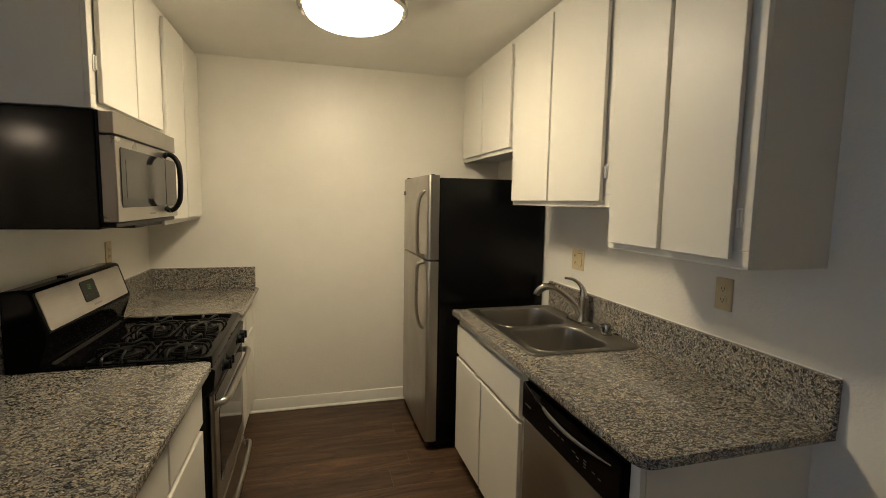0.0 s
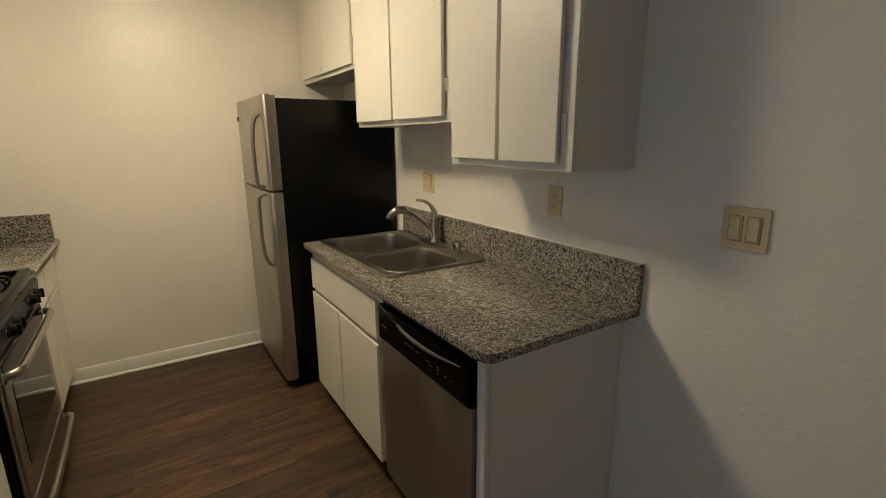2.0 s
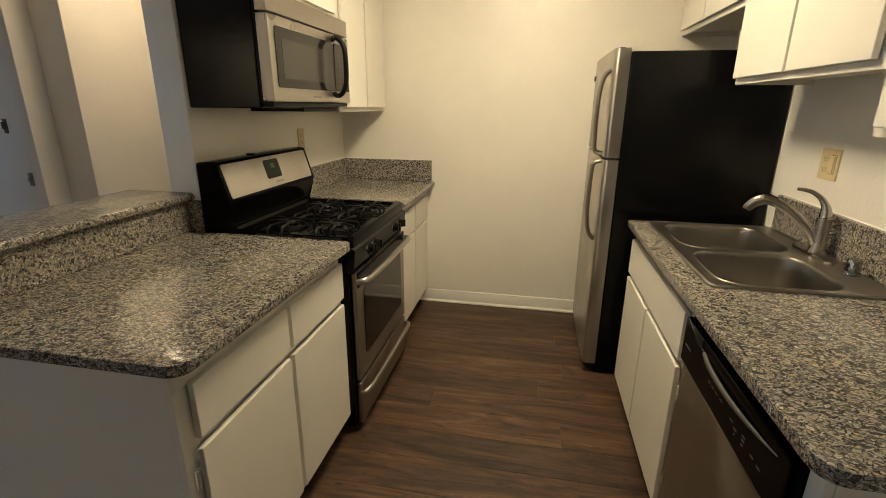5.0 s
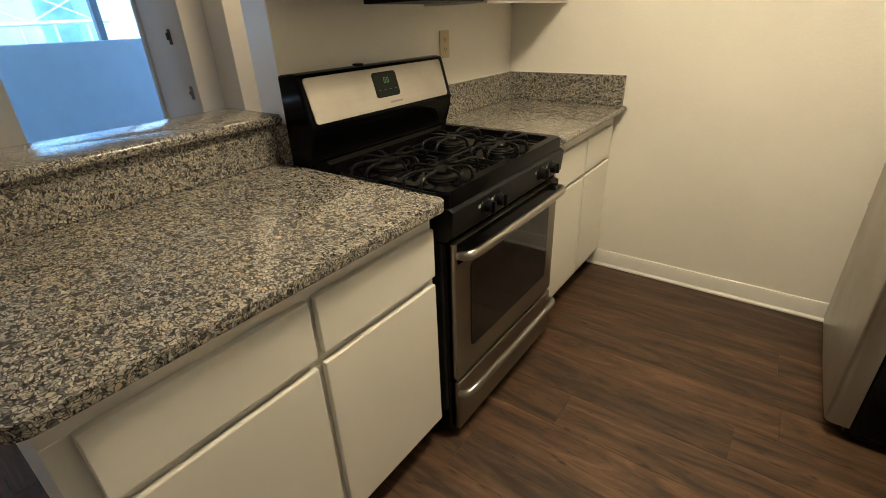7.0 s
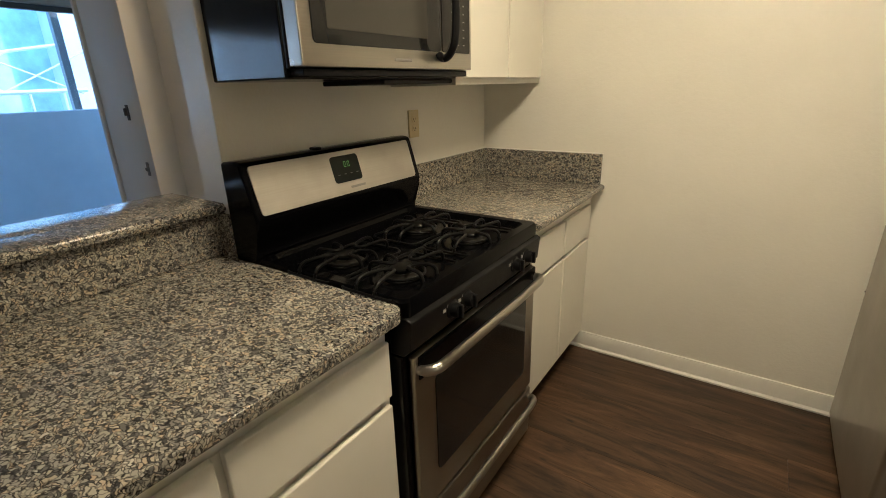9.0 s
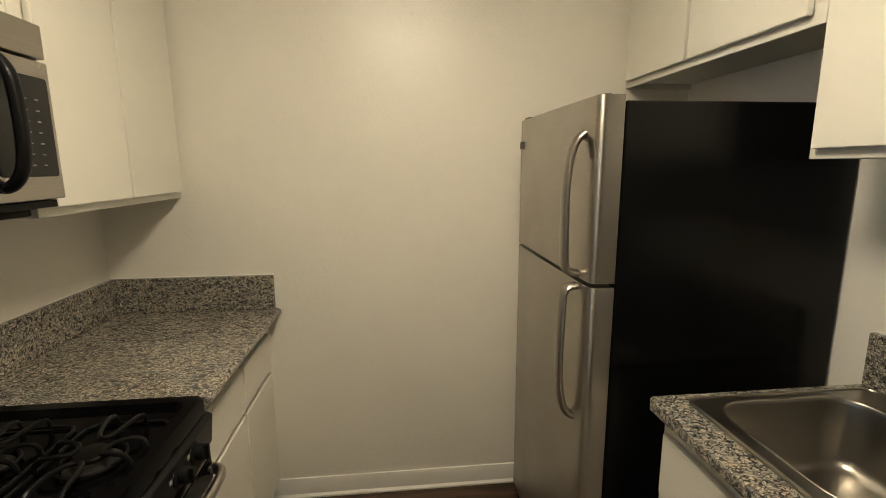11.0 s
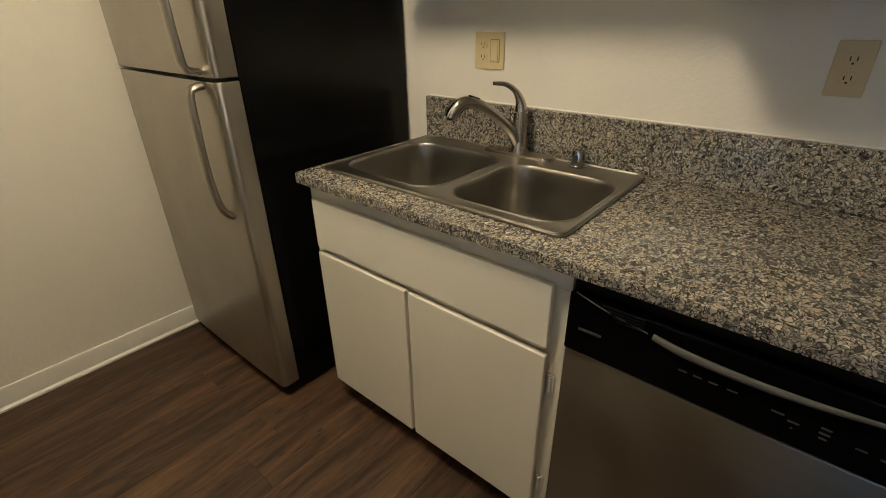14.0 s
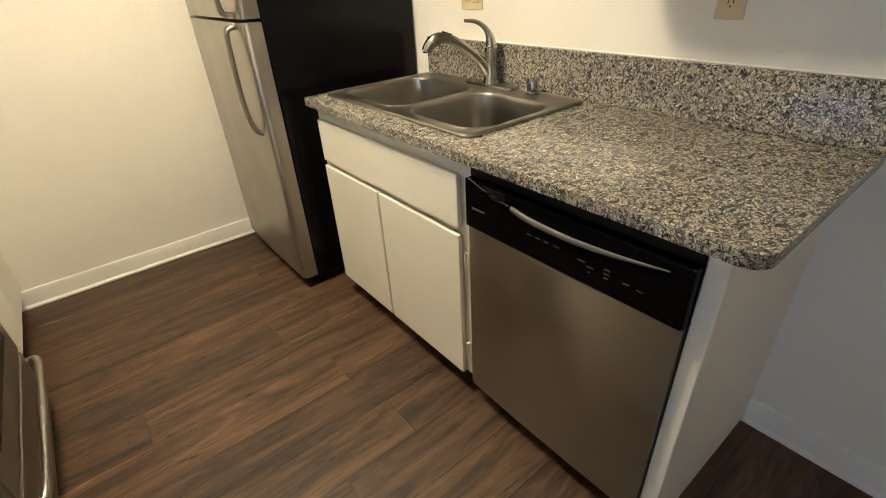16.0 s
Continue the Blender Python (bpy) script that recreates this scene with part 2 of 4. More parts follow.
for dull, level in ((IRON, 0.2), (GLOSS, 0.08), (CASE, 0.25), (BLACK, 0.20), (PLASTIC, 0.14), (DARK_GLASS, 0.34), (DISPLAY, 0.15), (CAP, 0.2)):
    dull.node_tree.nodes["Principled BSDF"].inputs["Specular IOR Level"].default_value = level
GRANITE.node_tree.nodes["Principled BSDF"].inputs["Specular IOR Level"].default_value = 0.65


def glowing(name, colour, strength, rough=0.3, base=(0.9, 0.88, 0.82)):
    m, n, l, b = material(name, base, rough)
    b.inputs["Emission Color"].default_value = (*colour, 1)
    b.inputs["Emission Strength"].default_value = strength
    return m


LAMP_GLASS = glowing("lit_frosted_glass", (1.0, 0.815, 0.53), LAMP)
HALL_GLASS = glowing("lit_hall_glass", (1.0, 0.77, 0.49), HALL)
LIVING_GLASS = glowing("lit_living_room_glass", (1.0, 0.77, 0.52), LIVING)
DIGITS = glowing("green_digits", (0.12, 0.9, 0.08), 0.10, 0.4, (0.03, 0.06, 0.03))
GLASS_M, _n, _l, _b = material("window_glass", (0.95, 0.97, 1.0), 0.02)
_b.inputs["Transmission Weight"].default_value = 1.0
_b.inputs["IOR"].default_value = 1.1


# ---- mesh helpers ----
ORIGIN = {}


def thing(name, x, y, z, label, category, group="", kind=""):
    """An Empty at a thing's base."""
    ob = new(name)
    ob.location, ob.empty_display_size = (x, y, z), 0.05
    ORIGIN[ob] = Vector((x, y, z))
    return tagged(ob, label, category, group, kind)


def part(name, bm, mat, parent=None, label="", smooth=35):
    """Links a bmesh, given in world metres, as one mesh under a thing or a part."""
    at = ORIGIN[parent] if parent else Vector((0, 0, 0))
    bmesh.ops.translate(bm, verts=bm.verts, vec=-at)
    bmesh.ops.recalc_face_normals(bm, faces=bm.faces)
    if smooth:
        # round small bevels and turned bodies, but keep the broad faces flat
        for f in bm.faces:
            f.smooth = True
        for e in bm.edges:
            if len(e.link_faces) == 2:
                turn, areas = e.calc_face_angle(0.0), sorted(f.calc_area() for f in e.link_faces)
                e.smooth = turn < radians(smooth) and not (smooth < 50 and turn > radians(12) and areas[1] > 8 * areas[0])
    me = bpy.data.meshes.new(name)
    bm.to_mesh(me)
    bm.free()
    me.materials.append(mat)
    ob = new(name, me)
    if parent:
        ob.parent = parent
    ORIGIN[ob] = at
    return tagged(ob, label)


def box(x0, x1, y0, y1, z0, z1, r=0.0, seg=2):
    bm = bmesh.new()
    bmesh.ops.create_cube(bm, size=1)
    bmesh.ops.scale(bm, verts=bm.verts, vec=(abs(x1 - x0), abs(y1 - y0), abs(z1 - z0)))
    bmesh.ops.translate(bm, verts=bm.verts, vec=((x0 + x1) / 2, (y0 + y1) / 2, (z0 + z1) / 2))
    if r:
        bmesh.ops.bevel(bm, geom=bm.edges[:], offset=r, segments=seg, affect="EDGES", profile=0.5, clamp_overlap=True)
    return bm


def join(*parts):
    out = bmesh.new()
    for bm in parts:
        me = bpy.data.meshes.new("tmp")
        bm.to_mesh(me)
        bm.free()
        out.from_mesh(me)
        bpy.data.meshes.remove(me)
    return out


def lathe(profile, x, y, z, axis="z", seg=32):
    """A turned body; profile: (radius, height) pairs along the axis."""
    bm = bmesh.new()
    rings = []
    for r, h in profile:
        rings.append([bm.verts.new((max(r, 1e-5) * math.cos(2 * math.pi * k / seg), max(r, 1e-5) * math.sin(2 * math.pi * k / seg), h)) for k in range(seg)])
    for a, b in zip(rings, rings[1:]):
        for k in range(seg):
            bm.faces.new((a[k], a[(k + 1) % seg], b[(k + 1) % seg], b[k]))
    for ring in (rings[0], rings[-1]):
        bm.faces.new(ring)
    turn = {"z": Matrix(), "x": Matrix.Rotation(radians(90), 4, "Y"), "-x": Matrix.Rotation(radians(-90), 4, "Y"), "-y": Matrix.Rotation(radians(90), 4, "X")}[axis]
    bmesh.ops.transform(bm, matrix=Matrix.Translation((x, y, z)) @ turn, verts=bm.verts)
    return bm


def smooth_path(points, steps=6):
    """A Catmull-Rom line through points of any dimension."""
    p = [np.array(q, float) for q in points]
    p = [2 * p[0] - p[1]] + p + [2 * p[-1] - p[-2]]
    out = []
    for a, b, c, d in zip(p, p[1:], p[2:], p[3:]):
        for k in range(steps):
            t = k / steps
            out.append(0.5 * (2 * b + (c - a) * t + (2 * a - 5 * b + 4 * c - d) * t * t + (3 * b - a - 3 * c + d) * t ** 3))
    return out + [p[-2]]


def tube(points, radii, seg=12, flat=1.0, side=None):
    """A tube along points; flat squeezes it across the side direction."""
    bm = bmesh.new()
    pts = [Vector(p[:3]) for p in points]
    radii = [float(v) for v in radii] if hasattr(radii, "__len__") else [radii] * len(pts)
    ref = Vector(side) if side else Vector((0.13, 0.31, 0.94))
    rings = []
    for k, p in enumerate(pts):
        d = (pts[min(k + 1, len(pts) - 1)] - pts[max(k - 1, 0)]).normalized()
        u = (ref - d * ref.dot(d)).normalized()
        v = d.cross(u)
        rings.append([bm.verts.new(p + radii[k] * (math.cos(2 * math.pi * j / seg) * u * flat + math.sin(2 * math.pi * j / seg) * v)) for j in range(seg)])
    for a, b in zip(rings, rings[1:]):
        for j in range(seg):
            bm.faces.new((a[j], a[(j + 1) % seg], b[(j + 1) % seg], b[j]))
    bm.faces.new(rings[0]), bm.faces.new(rings[-1])
    return bm


def round_rect(x0, x1, y0, y1, r, seg=6):
    pts = []
    for cx, cy, a0 in ((x1 - r, y1 - r, 0), (x0 + r, y1 - r, 90), (x0 + r, y0 + r, 180), (x1 - r, y0 + r, 270)):
        pts += [(cx + r * math.cos(radians(a0 + 90 * k / seg)), cy + r * math.sin(radians(a0 + 90 * k / seg))) for k in range(seg + 1)]
    return pts


def slab(outline, z0, z1, holes=(), nose=None, r=0.014):
    """A flat slab with holes; edges for which nose(mid) holds are rounded above and below."""
    bm = bmesh.new()
    for loop in (outline, *holes):
        vs = [bm.verts.new((x, y, z1)) for x, y in loop]
        for a, b in zip(vs, vs[1:] + vs[:1]):
            bm.edges.new((a, b))
    bmesh.ops.triangle_fill(bm, edges=bm.edges[:], use_beauty=True)
    made = bmesh.ops.extrude_face_region(bm, geom=bm.faces[:])
    bmesh.ops.translate(bm, verts=[v for v in made["geom"] if isinstance(v, bmesh.types.BMVert)], vec=(0, 0, z0 - z1))
    bmesh.ops.recalc_face_normals(bm, faces=bm.faces)
    if nose:
        sharp = []
        for e in bm.edges:
            a, b = e.verts
            if len(e.link_faces) == 2 and abs(a.co.z - b.co.z) < 1e-5 and abs(e.link_faces[0].normal.z - e.link_faces[1].normal.z) > 0.5 and nose((a.co + b.co) / 2):
                sharp.append(e)
        bmesh.ops.bevel(bm, geom=sharp, offset=r, segments=4, affect="EDGES", profile=0.5, clamp_overlap=True)
    return bm


def plate_yz(x, y0, y1, z0, z1, depth, r, rx=0.002):
    """A plate that faces x, with rounded corners; depth to +x or -x."""
    bm = bmesh.new()
    vs = [bm.verts.new((x, y, z)) for y, z in round_rect(y0, y1, z0, z1, r)]
    f = bm.faces.new(vs)
    made = bmesh.ops.extrude_face_region(bm, geom=[f])
    front = [v for v in made["geom"] if isinstance(v, bmesh.types.BMVert)]
    bmesh.ops.translate(bm, verts=front, vec=(depth, 0, 0))
    if rx:
        edges = [e for e in bm.edges if all(abs(v.co.x - x - depth) < 1e-6 for v in e.verts)]
        bmesh.ops.bevel(bm, geom=edges, offset=rx, segments=2, affect="EDGES", profile=0.5, clamp_overlap=True)
    return bm


def structure(name, bm, mat, label, category):
    return tagged(part(name, bm, mat, None), label, category, "", "structure")


# ---- walls, ceiling, floor ----
structure("wall_east", box(EAST, EAST + 0.12, SOUTH, NORTH, 0, CEIL), WALL, "off-white painted wall behind the sink counter", "wall")
structure("wall_north", box(WEST - 0.13, EAST + 0.12, NORTH, NORTH + 0.12, 0, CEIL), WALL, "off-white semi-gloss wall at the kitchen's end", "wall")
structure("wall_west", box(WEST - 0.13, WEST, OPEN_Y, NORTH, 0, CEIL, 0.004), WALL, "off-white wall behind the gas range", "wall")
structure("wall_header", box(WEST - 0.13, WEST - 0.002, 1.72, OPEN_Y, 2.14, CEIL), WALL, "painted header over the bar opening", "wall")
structure("wall_half", box(-0.415, -0.275, 1.765, OPEN_Y, 0, 1.041), WALL, "half-height wall below the granite bar", "wall")
structure("wall_south", box(FAR_WEST, EAST + 0.12, SOUTH - 0.12, SOUTH, 0, CEIL), WALL, "off-white wall of the living room", "wall")
structure("wall_hall", box(-1.25, WEST - 0.13, 3.75, 3.87, 0, CEIL), WALL, "off-white hall wall in warm lamplight", "wall")
structure("wall_pier", box(-1.44, -1.25, 3.20, 3.87, 0, CEIL, 0.004), WALL, "narrow painted wall beside the entry door", "wall")
structure("wall_stub", box(-2.13, -2.0, 2.12, 2.41, 0, CEIL, 0.004), WALL, "short painted wall end of the dining nook", "wall")
structure("wall_nook", box(FAR_WEST, -1.93, NICHE, NICHE + 0.12, 0, CEIL), WALL, "painted wall of the dining nook", "wall")
structure("wall_nook_side", box(-2.02, -1.93, 3.12, NICHE, 0, CEIL), WALL, "painted side wall of the dining nook", "wall")


def window_wall(name, x0, x1, y0, y1, gaps):
    """A wall along y with window gaps (y0, y1, z0, z1)."""
    bms, at = [], y0
    for g0, g1, z0, z1 in gaps:
        bms += [box(x0, x1, at, g0, 0, CEIL), box(x0, x1, g0, g1, 0, z0), box(x0, x1, g0, g1, z1, CEIL)]
        at = g1
    return join(*bms, box(x0, x1, at, y1, 0, CEIL))


GAPS = [(-0.45, 1.05, 1.05, 1.95), (2.55, 3.90, 0.06, 2.05)]
structure("wall_far_west", window_wall("w", FAR_WEST - 0.14, FAR_WEST, SOUTH, NICHE, GAPS), WALL, "painted outer wall with two windows", "wall")
structure("ceiling", box(FAR_WEST - 0.14, EAST + 0.12, SOUTH - 0.12, NORTH + 0.12, CEIL, CEIL + 0.1), CEILING, "off-white painted ceiling with light texture", "ceiling")
floor = structure("floor", box(FAR_WEST - 0.14, EAST, SOUTH, NORTH, -0.06, -0.006), SUBFLOOR, "dark brown vinyl plank floor", "floor")


def window_unit(name, y0, y1, z0, z1, split, label="aluminium-framed sliding window in daylight"):
    w = thing(name, FAR_WEST - 0.07, (y0 + y1) / 2, z0, label, "window", "", "structure")
    x0, x1, f = FAR_WEST - 0.10, FAR_WEST - 0.05, 0.04
    part("window_frame", join(box(x0, x1, y0, y0 + f, z0, z1, 0.004), box(x0, x1, y1 - f, y1, z0, z1, 0.004),
                              box(x0, x1, y0 + f, y1 - f, z0, z0 + f, 0.004), box(x0, x1, y0 + f, y1 - f, z1 - f, z1, 0.004)), GREY_MARK, w)
    part("mullion", box(x0, x1, split - 0.02, split + 0.02, z0 + f, z1 - f, 0.004), GREY_MARK, w)
    for a, b in ((y0 + f, split - 0.02), (split + 0.02, y1 - f)):
        p = part("pane", box(FAR_WEST - 0.078, FAR_WEST - 0.074, a, b, z0 + f, z1 - f), GLASS_M, w)
        p.visible_shadow = False
    part("window_sill", box(FAR_WEST - 0.14, FAR_WEST + 0.02, y0 - 0.02, y1 + 0.02, z0 - 0.025, z0, 0.005), TRIM, w)


window_unit("window_1", *GAPS[1], 2.62, "aluminium-framed sliding glass door to the balcony")
window_unit("window_2", *GAPS[0], 0.30)


def baseboard(name, bm):
    structure(name, bm, TRIM, "white painted baseboard along the floor", "baseboard")


def skirting(along, a0, a1, face, side):
    """A board with a rounded top and a small shoe at the floor."""
    bm = bmesh.new()
    prof = [(0, 0), (0.022, 0), (0.022, 0.008), (0.011, 0.016), (0.011, 0.084), (0.007, 0.092), (0, 0.093)]
    rings = []
    for a in (a0, a1):
        rings.append([bm.verts.new((a, face + side * d, z) if along == "x" else (face + side * d, a, z)) for d, z in prof])
    for k in range(len(prof)):
        bm.faces.new((rings[0][k], rings[0][(k + 1) % len(prof)], rings[1][(k + 1) % len(prof)], rings[1][k]))
    bm.faces.new(rings[0]), bm.faces.new(rings[1])
    return bm


baseboard("baseboard_north", skirting("x", 0.36, 2.20, NORTH, -1))
baseboard("baseboard_east", skirting("y", SOUTH + 0.02, 1.745, EAST, -1))
baseboard("baseboard_far_west", skirting("y", SOUTH + 0.02, NICHE - 0.02, FAR_WEST, 1))

# ---- doors and lamps of the rooms ----
def entry_door():
    d = thing("door_1", -1.68, 3.12, 0, "painted grey-white entry door with a dark latch", "door", "", "structure")
    part("leaf", box(-1.90, -1.50, 3.085, 3.125, 0.01, 2.04, 0.003), TRIM, d)
    part("door_frame", join(box(-1.50, -1.441, 3.07, 3.30, 0, 2.10, 0.004), box(-1.93, -1.90, 3.07, 3.14, 0, 2.10, 0.004), box(-1.90, -1.50, 3.07, 3.14, 2.04, 2.10, 0.004)), TRIM, d)
    part("latch", join(box(-1.552, -1.524, 3.079, 3.0855, 0.985, 1.055, 0.003), lathe([(0.0, 0), (0.009, 0), (0.008, 0.010), (0.0, 0.012)], -1.538, 3.0795, 1.02, "-y", 14)), GREY_MARK, d, "dark metal door latch")
    part("deadbolt", join(box(-1.634, -1.606, 3.080, 3.0855, 1.262, 1.338, 0.003), box(-1.626, -1.614, 3.066, 3.0805, 1.285, 1.322, 0.003)), HANDLE_GREY, d, "thumb-turn bolt on a small plate")
    structure("wall_above_door", box(-1.93, -1.44, 3.10, 3.22, 2.10, CEIL), WALL, "painted wall above the entry door", "wall")


entry_door()


def ceiling_light(x, y, r, mat, label):
    c = thing("ceiling_light", x, y, CEIL, label, "ceiling light")
    part("rim", lathe([(r * 0.55, 0), (r * 0.98, -0.004), (r * 1.07, -0.05), (r * 1.09, -0.096), (r * 1.04, -0.108), (r * 0.96, -0.104), (r * 0.955, -0.06), (r * 0.55, -0.008)], x, y, CEIL, "z", 48), NICKEL, c, "brushed nickel rim")
    dome = [(r * 0.95, -0.08)] + [(r * 0.95 * math.cos(radians(a)), -0.102 - 0.078 * math.sin(radians(a))) for a in range(0, 90, 9)] + [(0.004, -0.180)]
    part("diffuser", lathe(dome, x, y, CEIL, "z", 48), mat, c, "lit frosted glass dome")
    for a in (20, 140, 260):
        part("screw", lathe([(0.0, 0), (0.007, 0), (0.005, 0.008), (0, 0.01)], x + r * 1.085 * math.cos(radians(a)), y + r * 1.085 * math.sin(radians(a)), CEIL - 0.086, "z", 10), CHROME, c)
    return c


ceiling_light(1.023, 2.977, 0.222, LAMP_GLASS, "lit frosted glass dome light in a brushed nickel ring")
ceiling_light(-2.95, -3.2, 0.20, LIVING_GLASS, "lit frosted dome light on the living room ceiling")
ceiling_light(-0.80, 3.40, 0.12, HALL_GLASS, "small lit frosted dome light in the hall")


# ---- cabinets ----
def hinge(parent, x, side, y, z, h=0.055):
    """A face hinge: two leaves and a barrel, painted over. side: the way out of the cabinet."""
    part("hinge", join(box(x, x + side * 0.004, y - 0.010, y + 0.010, z, z + h, 0.001), tube([(x + side * 0.006, y, z + 0.004), (x + side * 0.006, y, z + h - 0.004)], 0.0045, 8)), TRIM, parent, "painted metal hinge")


def front(name, parent, x, side, y0, y1, z0, z1):
    """A slab door or drawer front laid on the face frame."""
    back = box(x, x + side * 0.006, y0 + 0.012, y1 - 0.012, z0 + 0.012, z1 - 0.012)
    return part(name, join(back, box(x + side * 0.0045, x + side * 0.0215, y0, y1, z0, z1, 0.003)), CABINET, parent)


def wall_cabinet(label, group, side, wall, face, y0, y1, z0, doors, hinges=()):
    c = thing("wall_cabinet", (wall + face) / 2, (y0 + y1) / 2, z0, label, "cabinet", group)
    back = wall + side * 0.001
    # open-bottomed carcass with a face frame
    t = 0.018
    a, b = sorted((back, face - side * t))
    part("side_panel", box(a, b, y0, y0 + t, z0, CEIL - 0.001), CABINET, c)
    part("side_panel", box(a, b, y1 - t, y1, z0, CEIL - 0.001), CABINET, c)
    part("bottom_panel", box(a, b, y0 + t, y1 - t, z0 + 0.02, z0 + 0.02 + t), CABINET, c)
    part("top_panel", box(a, b, y0 + t, y1 - t, CEIL - 0.04, CEIL - 0.022), CABINET, c)
    a, b = sorted((face, face - side * t))
    lo, hi = doors[0][0], doors[-1][1]
    part("face_frame", join(box(a, b, y0, y1, z0, z0 + 0.05, 0.002), box(a, b, y0, y1, CEIL - 0.06, CEIL - 0.001, 0.002), box(a, b, y0, lo + 0.02, z0 + 0.05, CEIL - 0.06, 0.002),
                            box(a, b, hi - 0.02, y1, z0 + 0.05, CEIL - 0.06, 0.002), box(a, b, doors[0][1] - 0.012, doors[1][0] + 0.012, z0 + 0.05, CEIL - 0.06, 0.002)), CABINET, c)
    for d0, d1 in doors:
        front("door", c, face, side, d0, d1, z0 + 0.024, CEIL - 0.035)
    for y, z in hinges:
        hinge(c, face, side, y, z)
    return c


RIGHT, LEFT = "wall cabinets over the sink counter", "wall cabinets over the range counter"
wall_cabinet("cream-painted wall cabinet above the refrigerator", RIGHT, -1, EAST, 1.957, 3.294, NORTH - 0.002, 1.825, [(3.325, 3.785), (3.80, 4.195)], [(3.317, 1.93), (3.317, 2.30)])
wall_cabinet("cream-painted wall cabinet above the sink", RIGHT, -1, EAST, 1.957, 2.374, 3.292, 1.517, [(2.414, 2.838), (2.854, 3.270)], [(2.406, 1.63), (2.406, 2.30)])
wall_cabinet("tall cream-painted wall cabinet at the counter's end", RIGHT, -1, EAST, 1.957, 1.757, 2.372, 1.360, [(1.802, 2.062), (2.080, 2.345)], [(1.794, 1.47), (1.794, 2.25)])
wall_cabinet("cream-painted wall cabinet above the microwave", LEFT, 1, WEST, 0.110, 2.70, 3.462, 1.831, [(2.745, 3.085), (3.098, 3.43)], [(2.736, 1.96), (2.736, 2.30)])
wall_cabinet("cream-painted wall cabinet beside the microwave", LEFT, 1, WEST, 0.110, 3.464, NORTH - 0.002, 1.385, [(3.505, 3.842), (3.856, 4.20)], [(3.496, 1.95), (3.496, 2.32)])


def base_cabinet(label, side, wall, face, y0, y1, drawers, doors, hinges, toe=0.10, panel_south=False):
    c = thing("base_cabinet", (wall + face) / 2, (y0 + y1) / 2, 0, label, "cabinet", "base cabinets")
    t, h = 0.018, 0.8815
    a, b = sorted((wall + side * 0.002, face - side * t))
    low = 0 if panel_south else toe
    part("side_panel", box(a, b, y0, y0 + t, low, h), CABINET, c)
    part("side_panel", box(a, b, y1 - t, y1, toe, h), CABINET, c)
    part("bottom_panel", box(a, b, y0 + t, y1 - t, toe, toe + t), CABINET, c)
    part("back_panel", box(*sorted((wall + side * 0.002, wall + side * 0.01)), y0 + t, y1 - t, toe + t, h), CABINET, c)
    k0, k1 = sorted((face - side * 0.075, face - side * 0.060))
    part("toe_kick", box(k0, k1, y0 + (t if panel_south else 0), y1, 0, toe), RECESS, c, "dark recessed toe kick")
    a, b = sorted((face, face - side * t))
    bars = [box(a, b, y0, y1, h - 0.062, h, 0.002), box(a, b, y0, y1, toe, toe + 0.035, 0.002), box(a, b, y0, doors[0][0] + 0.02, toe + 0.035, h - 0.062, 0.002), box(a, b, doors[-1][1] - 0.02, y1, toe + 0.035, h - 0.062, 0.002),
            box(a, b, doors[0][0] + 0.02, doors[-1][1] - 0.02, doors[0][3] - 0.012, drawers[0][2] + 0.012, 0.002)]
    for (_, d1, *_r), (e0, *_s) in zip(doors, doors[1:]):
        bars.append(box(a, b, d1 - 0.014, e0 + 0.014, toe + 0.035, doors[0][3] - 0.012, 0.002))
        if len(drawers) > 1:
            bars.append(box(a, b, d1 - 0.014, e0 + 0.014, drawers[0][2] + 0.012, h - 0.062, 0.002))
    part("face_frame", join(*bars), CABINET, c)
    for d in drawers:
        front("drawer" if len(drawers) > 1 else "false_front", c, face, side, *d)
    for d in doors:
        front("door", c, face, side, *d)
    for y, z in hinges:
        hinge(c, face, side, y, z)
    return c


base_cabinet("cream-painted sink base cabinet with two doors", -1, EAST, 1.652, 2.400, 3.300, [(2.435, 3.272, 0.665, 0.830)], [(2.435, 2.868, 0.096, 0.642), (2.880, 3.276, 0.096, 0.642)],
             [(2.424, 0.18), (2.424, 0.53)], 0.092)
bar_base = base_cabinet("cream-painted base cabinet with drawers under the bar counter", 1, -0.275, 0.411, 1.765, 2.664, [(1.804, 2.222, 0.678, 0.826), (2.240, 2.652, 0.678, 0.826)],
             [(1.801, 2.218, 0.128, 0.652), (2.238, 2.650, 0.128, 0.652)], [(2.658, 0.22), (2.658, 0.54), (1.793, 0.54), (1.793, 0.2)], 0.10, True)
part("breadboard", box(0.4112, 0.424, 2.033, 2.434, 0.846, 0.866, 0.005), CABINET, bar_base, "cream-painted pull-out breadboard edge")
base_cabinet("cream-painted corner base cabinet beside the range", 1, WEST, 0.411, 3.446, NORTH - 0.002, [(3.47, 3.810, 0.668, 0.824), (3.826, 4.165, 0.668, 0.824)],
             [(3.47, 3.808, 0.145, 0.650), (3.822, 4.160, 0.145, 0.650)], [], 0.10)

end_panel = thing("end_panel", 1.95, 1.756, 0, "cream-painted end panel beside the dishwasher", "panel")
part("board", box(1.669, EAST - 0.001, 1.747, 1.768, 0, 0.8815, 0.002), CABINET, end_panel)
part("edge_strip", box(1.650, 1.668, 1.746, 1.786, 0, 0.8815, 0.003), CABINET, end_panel)


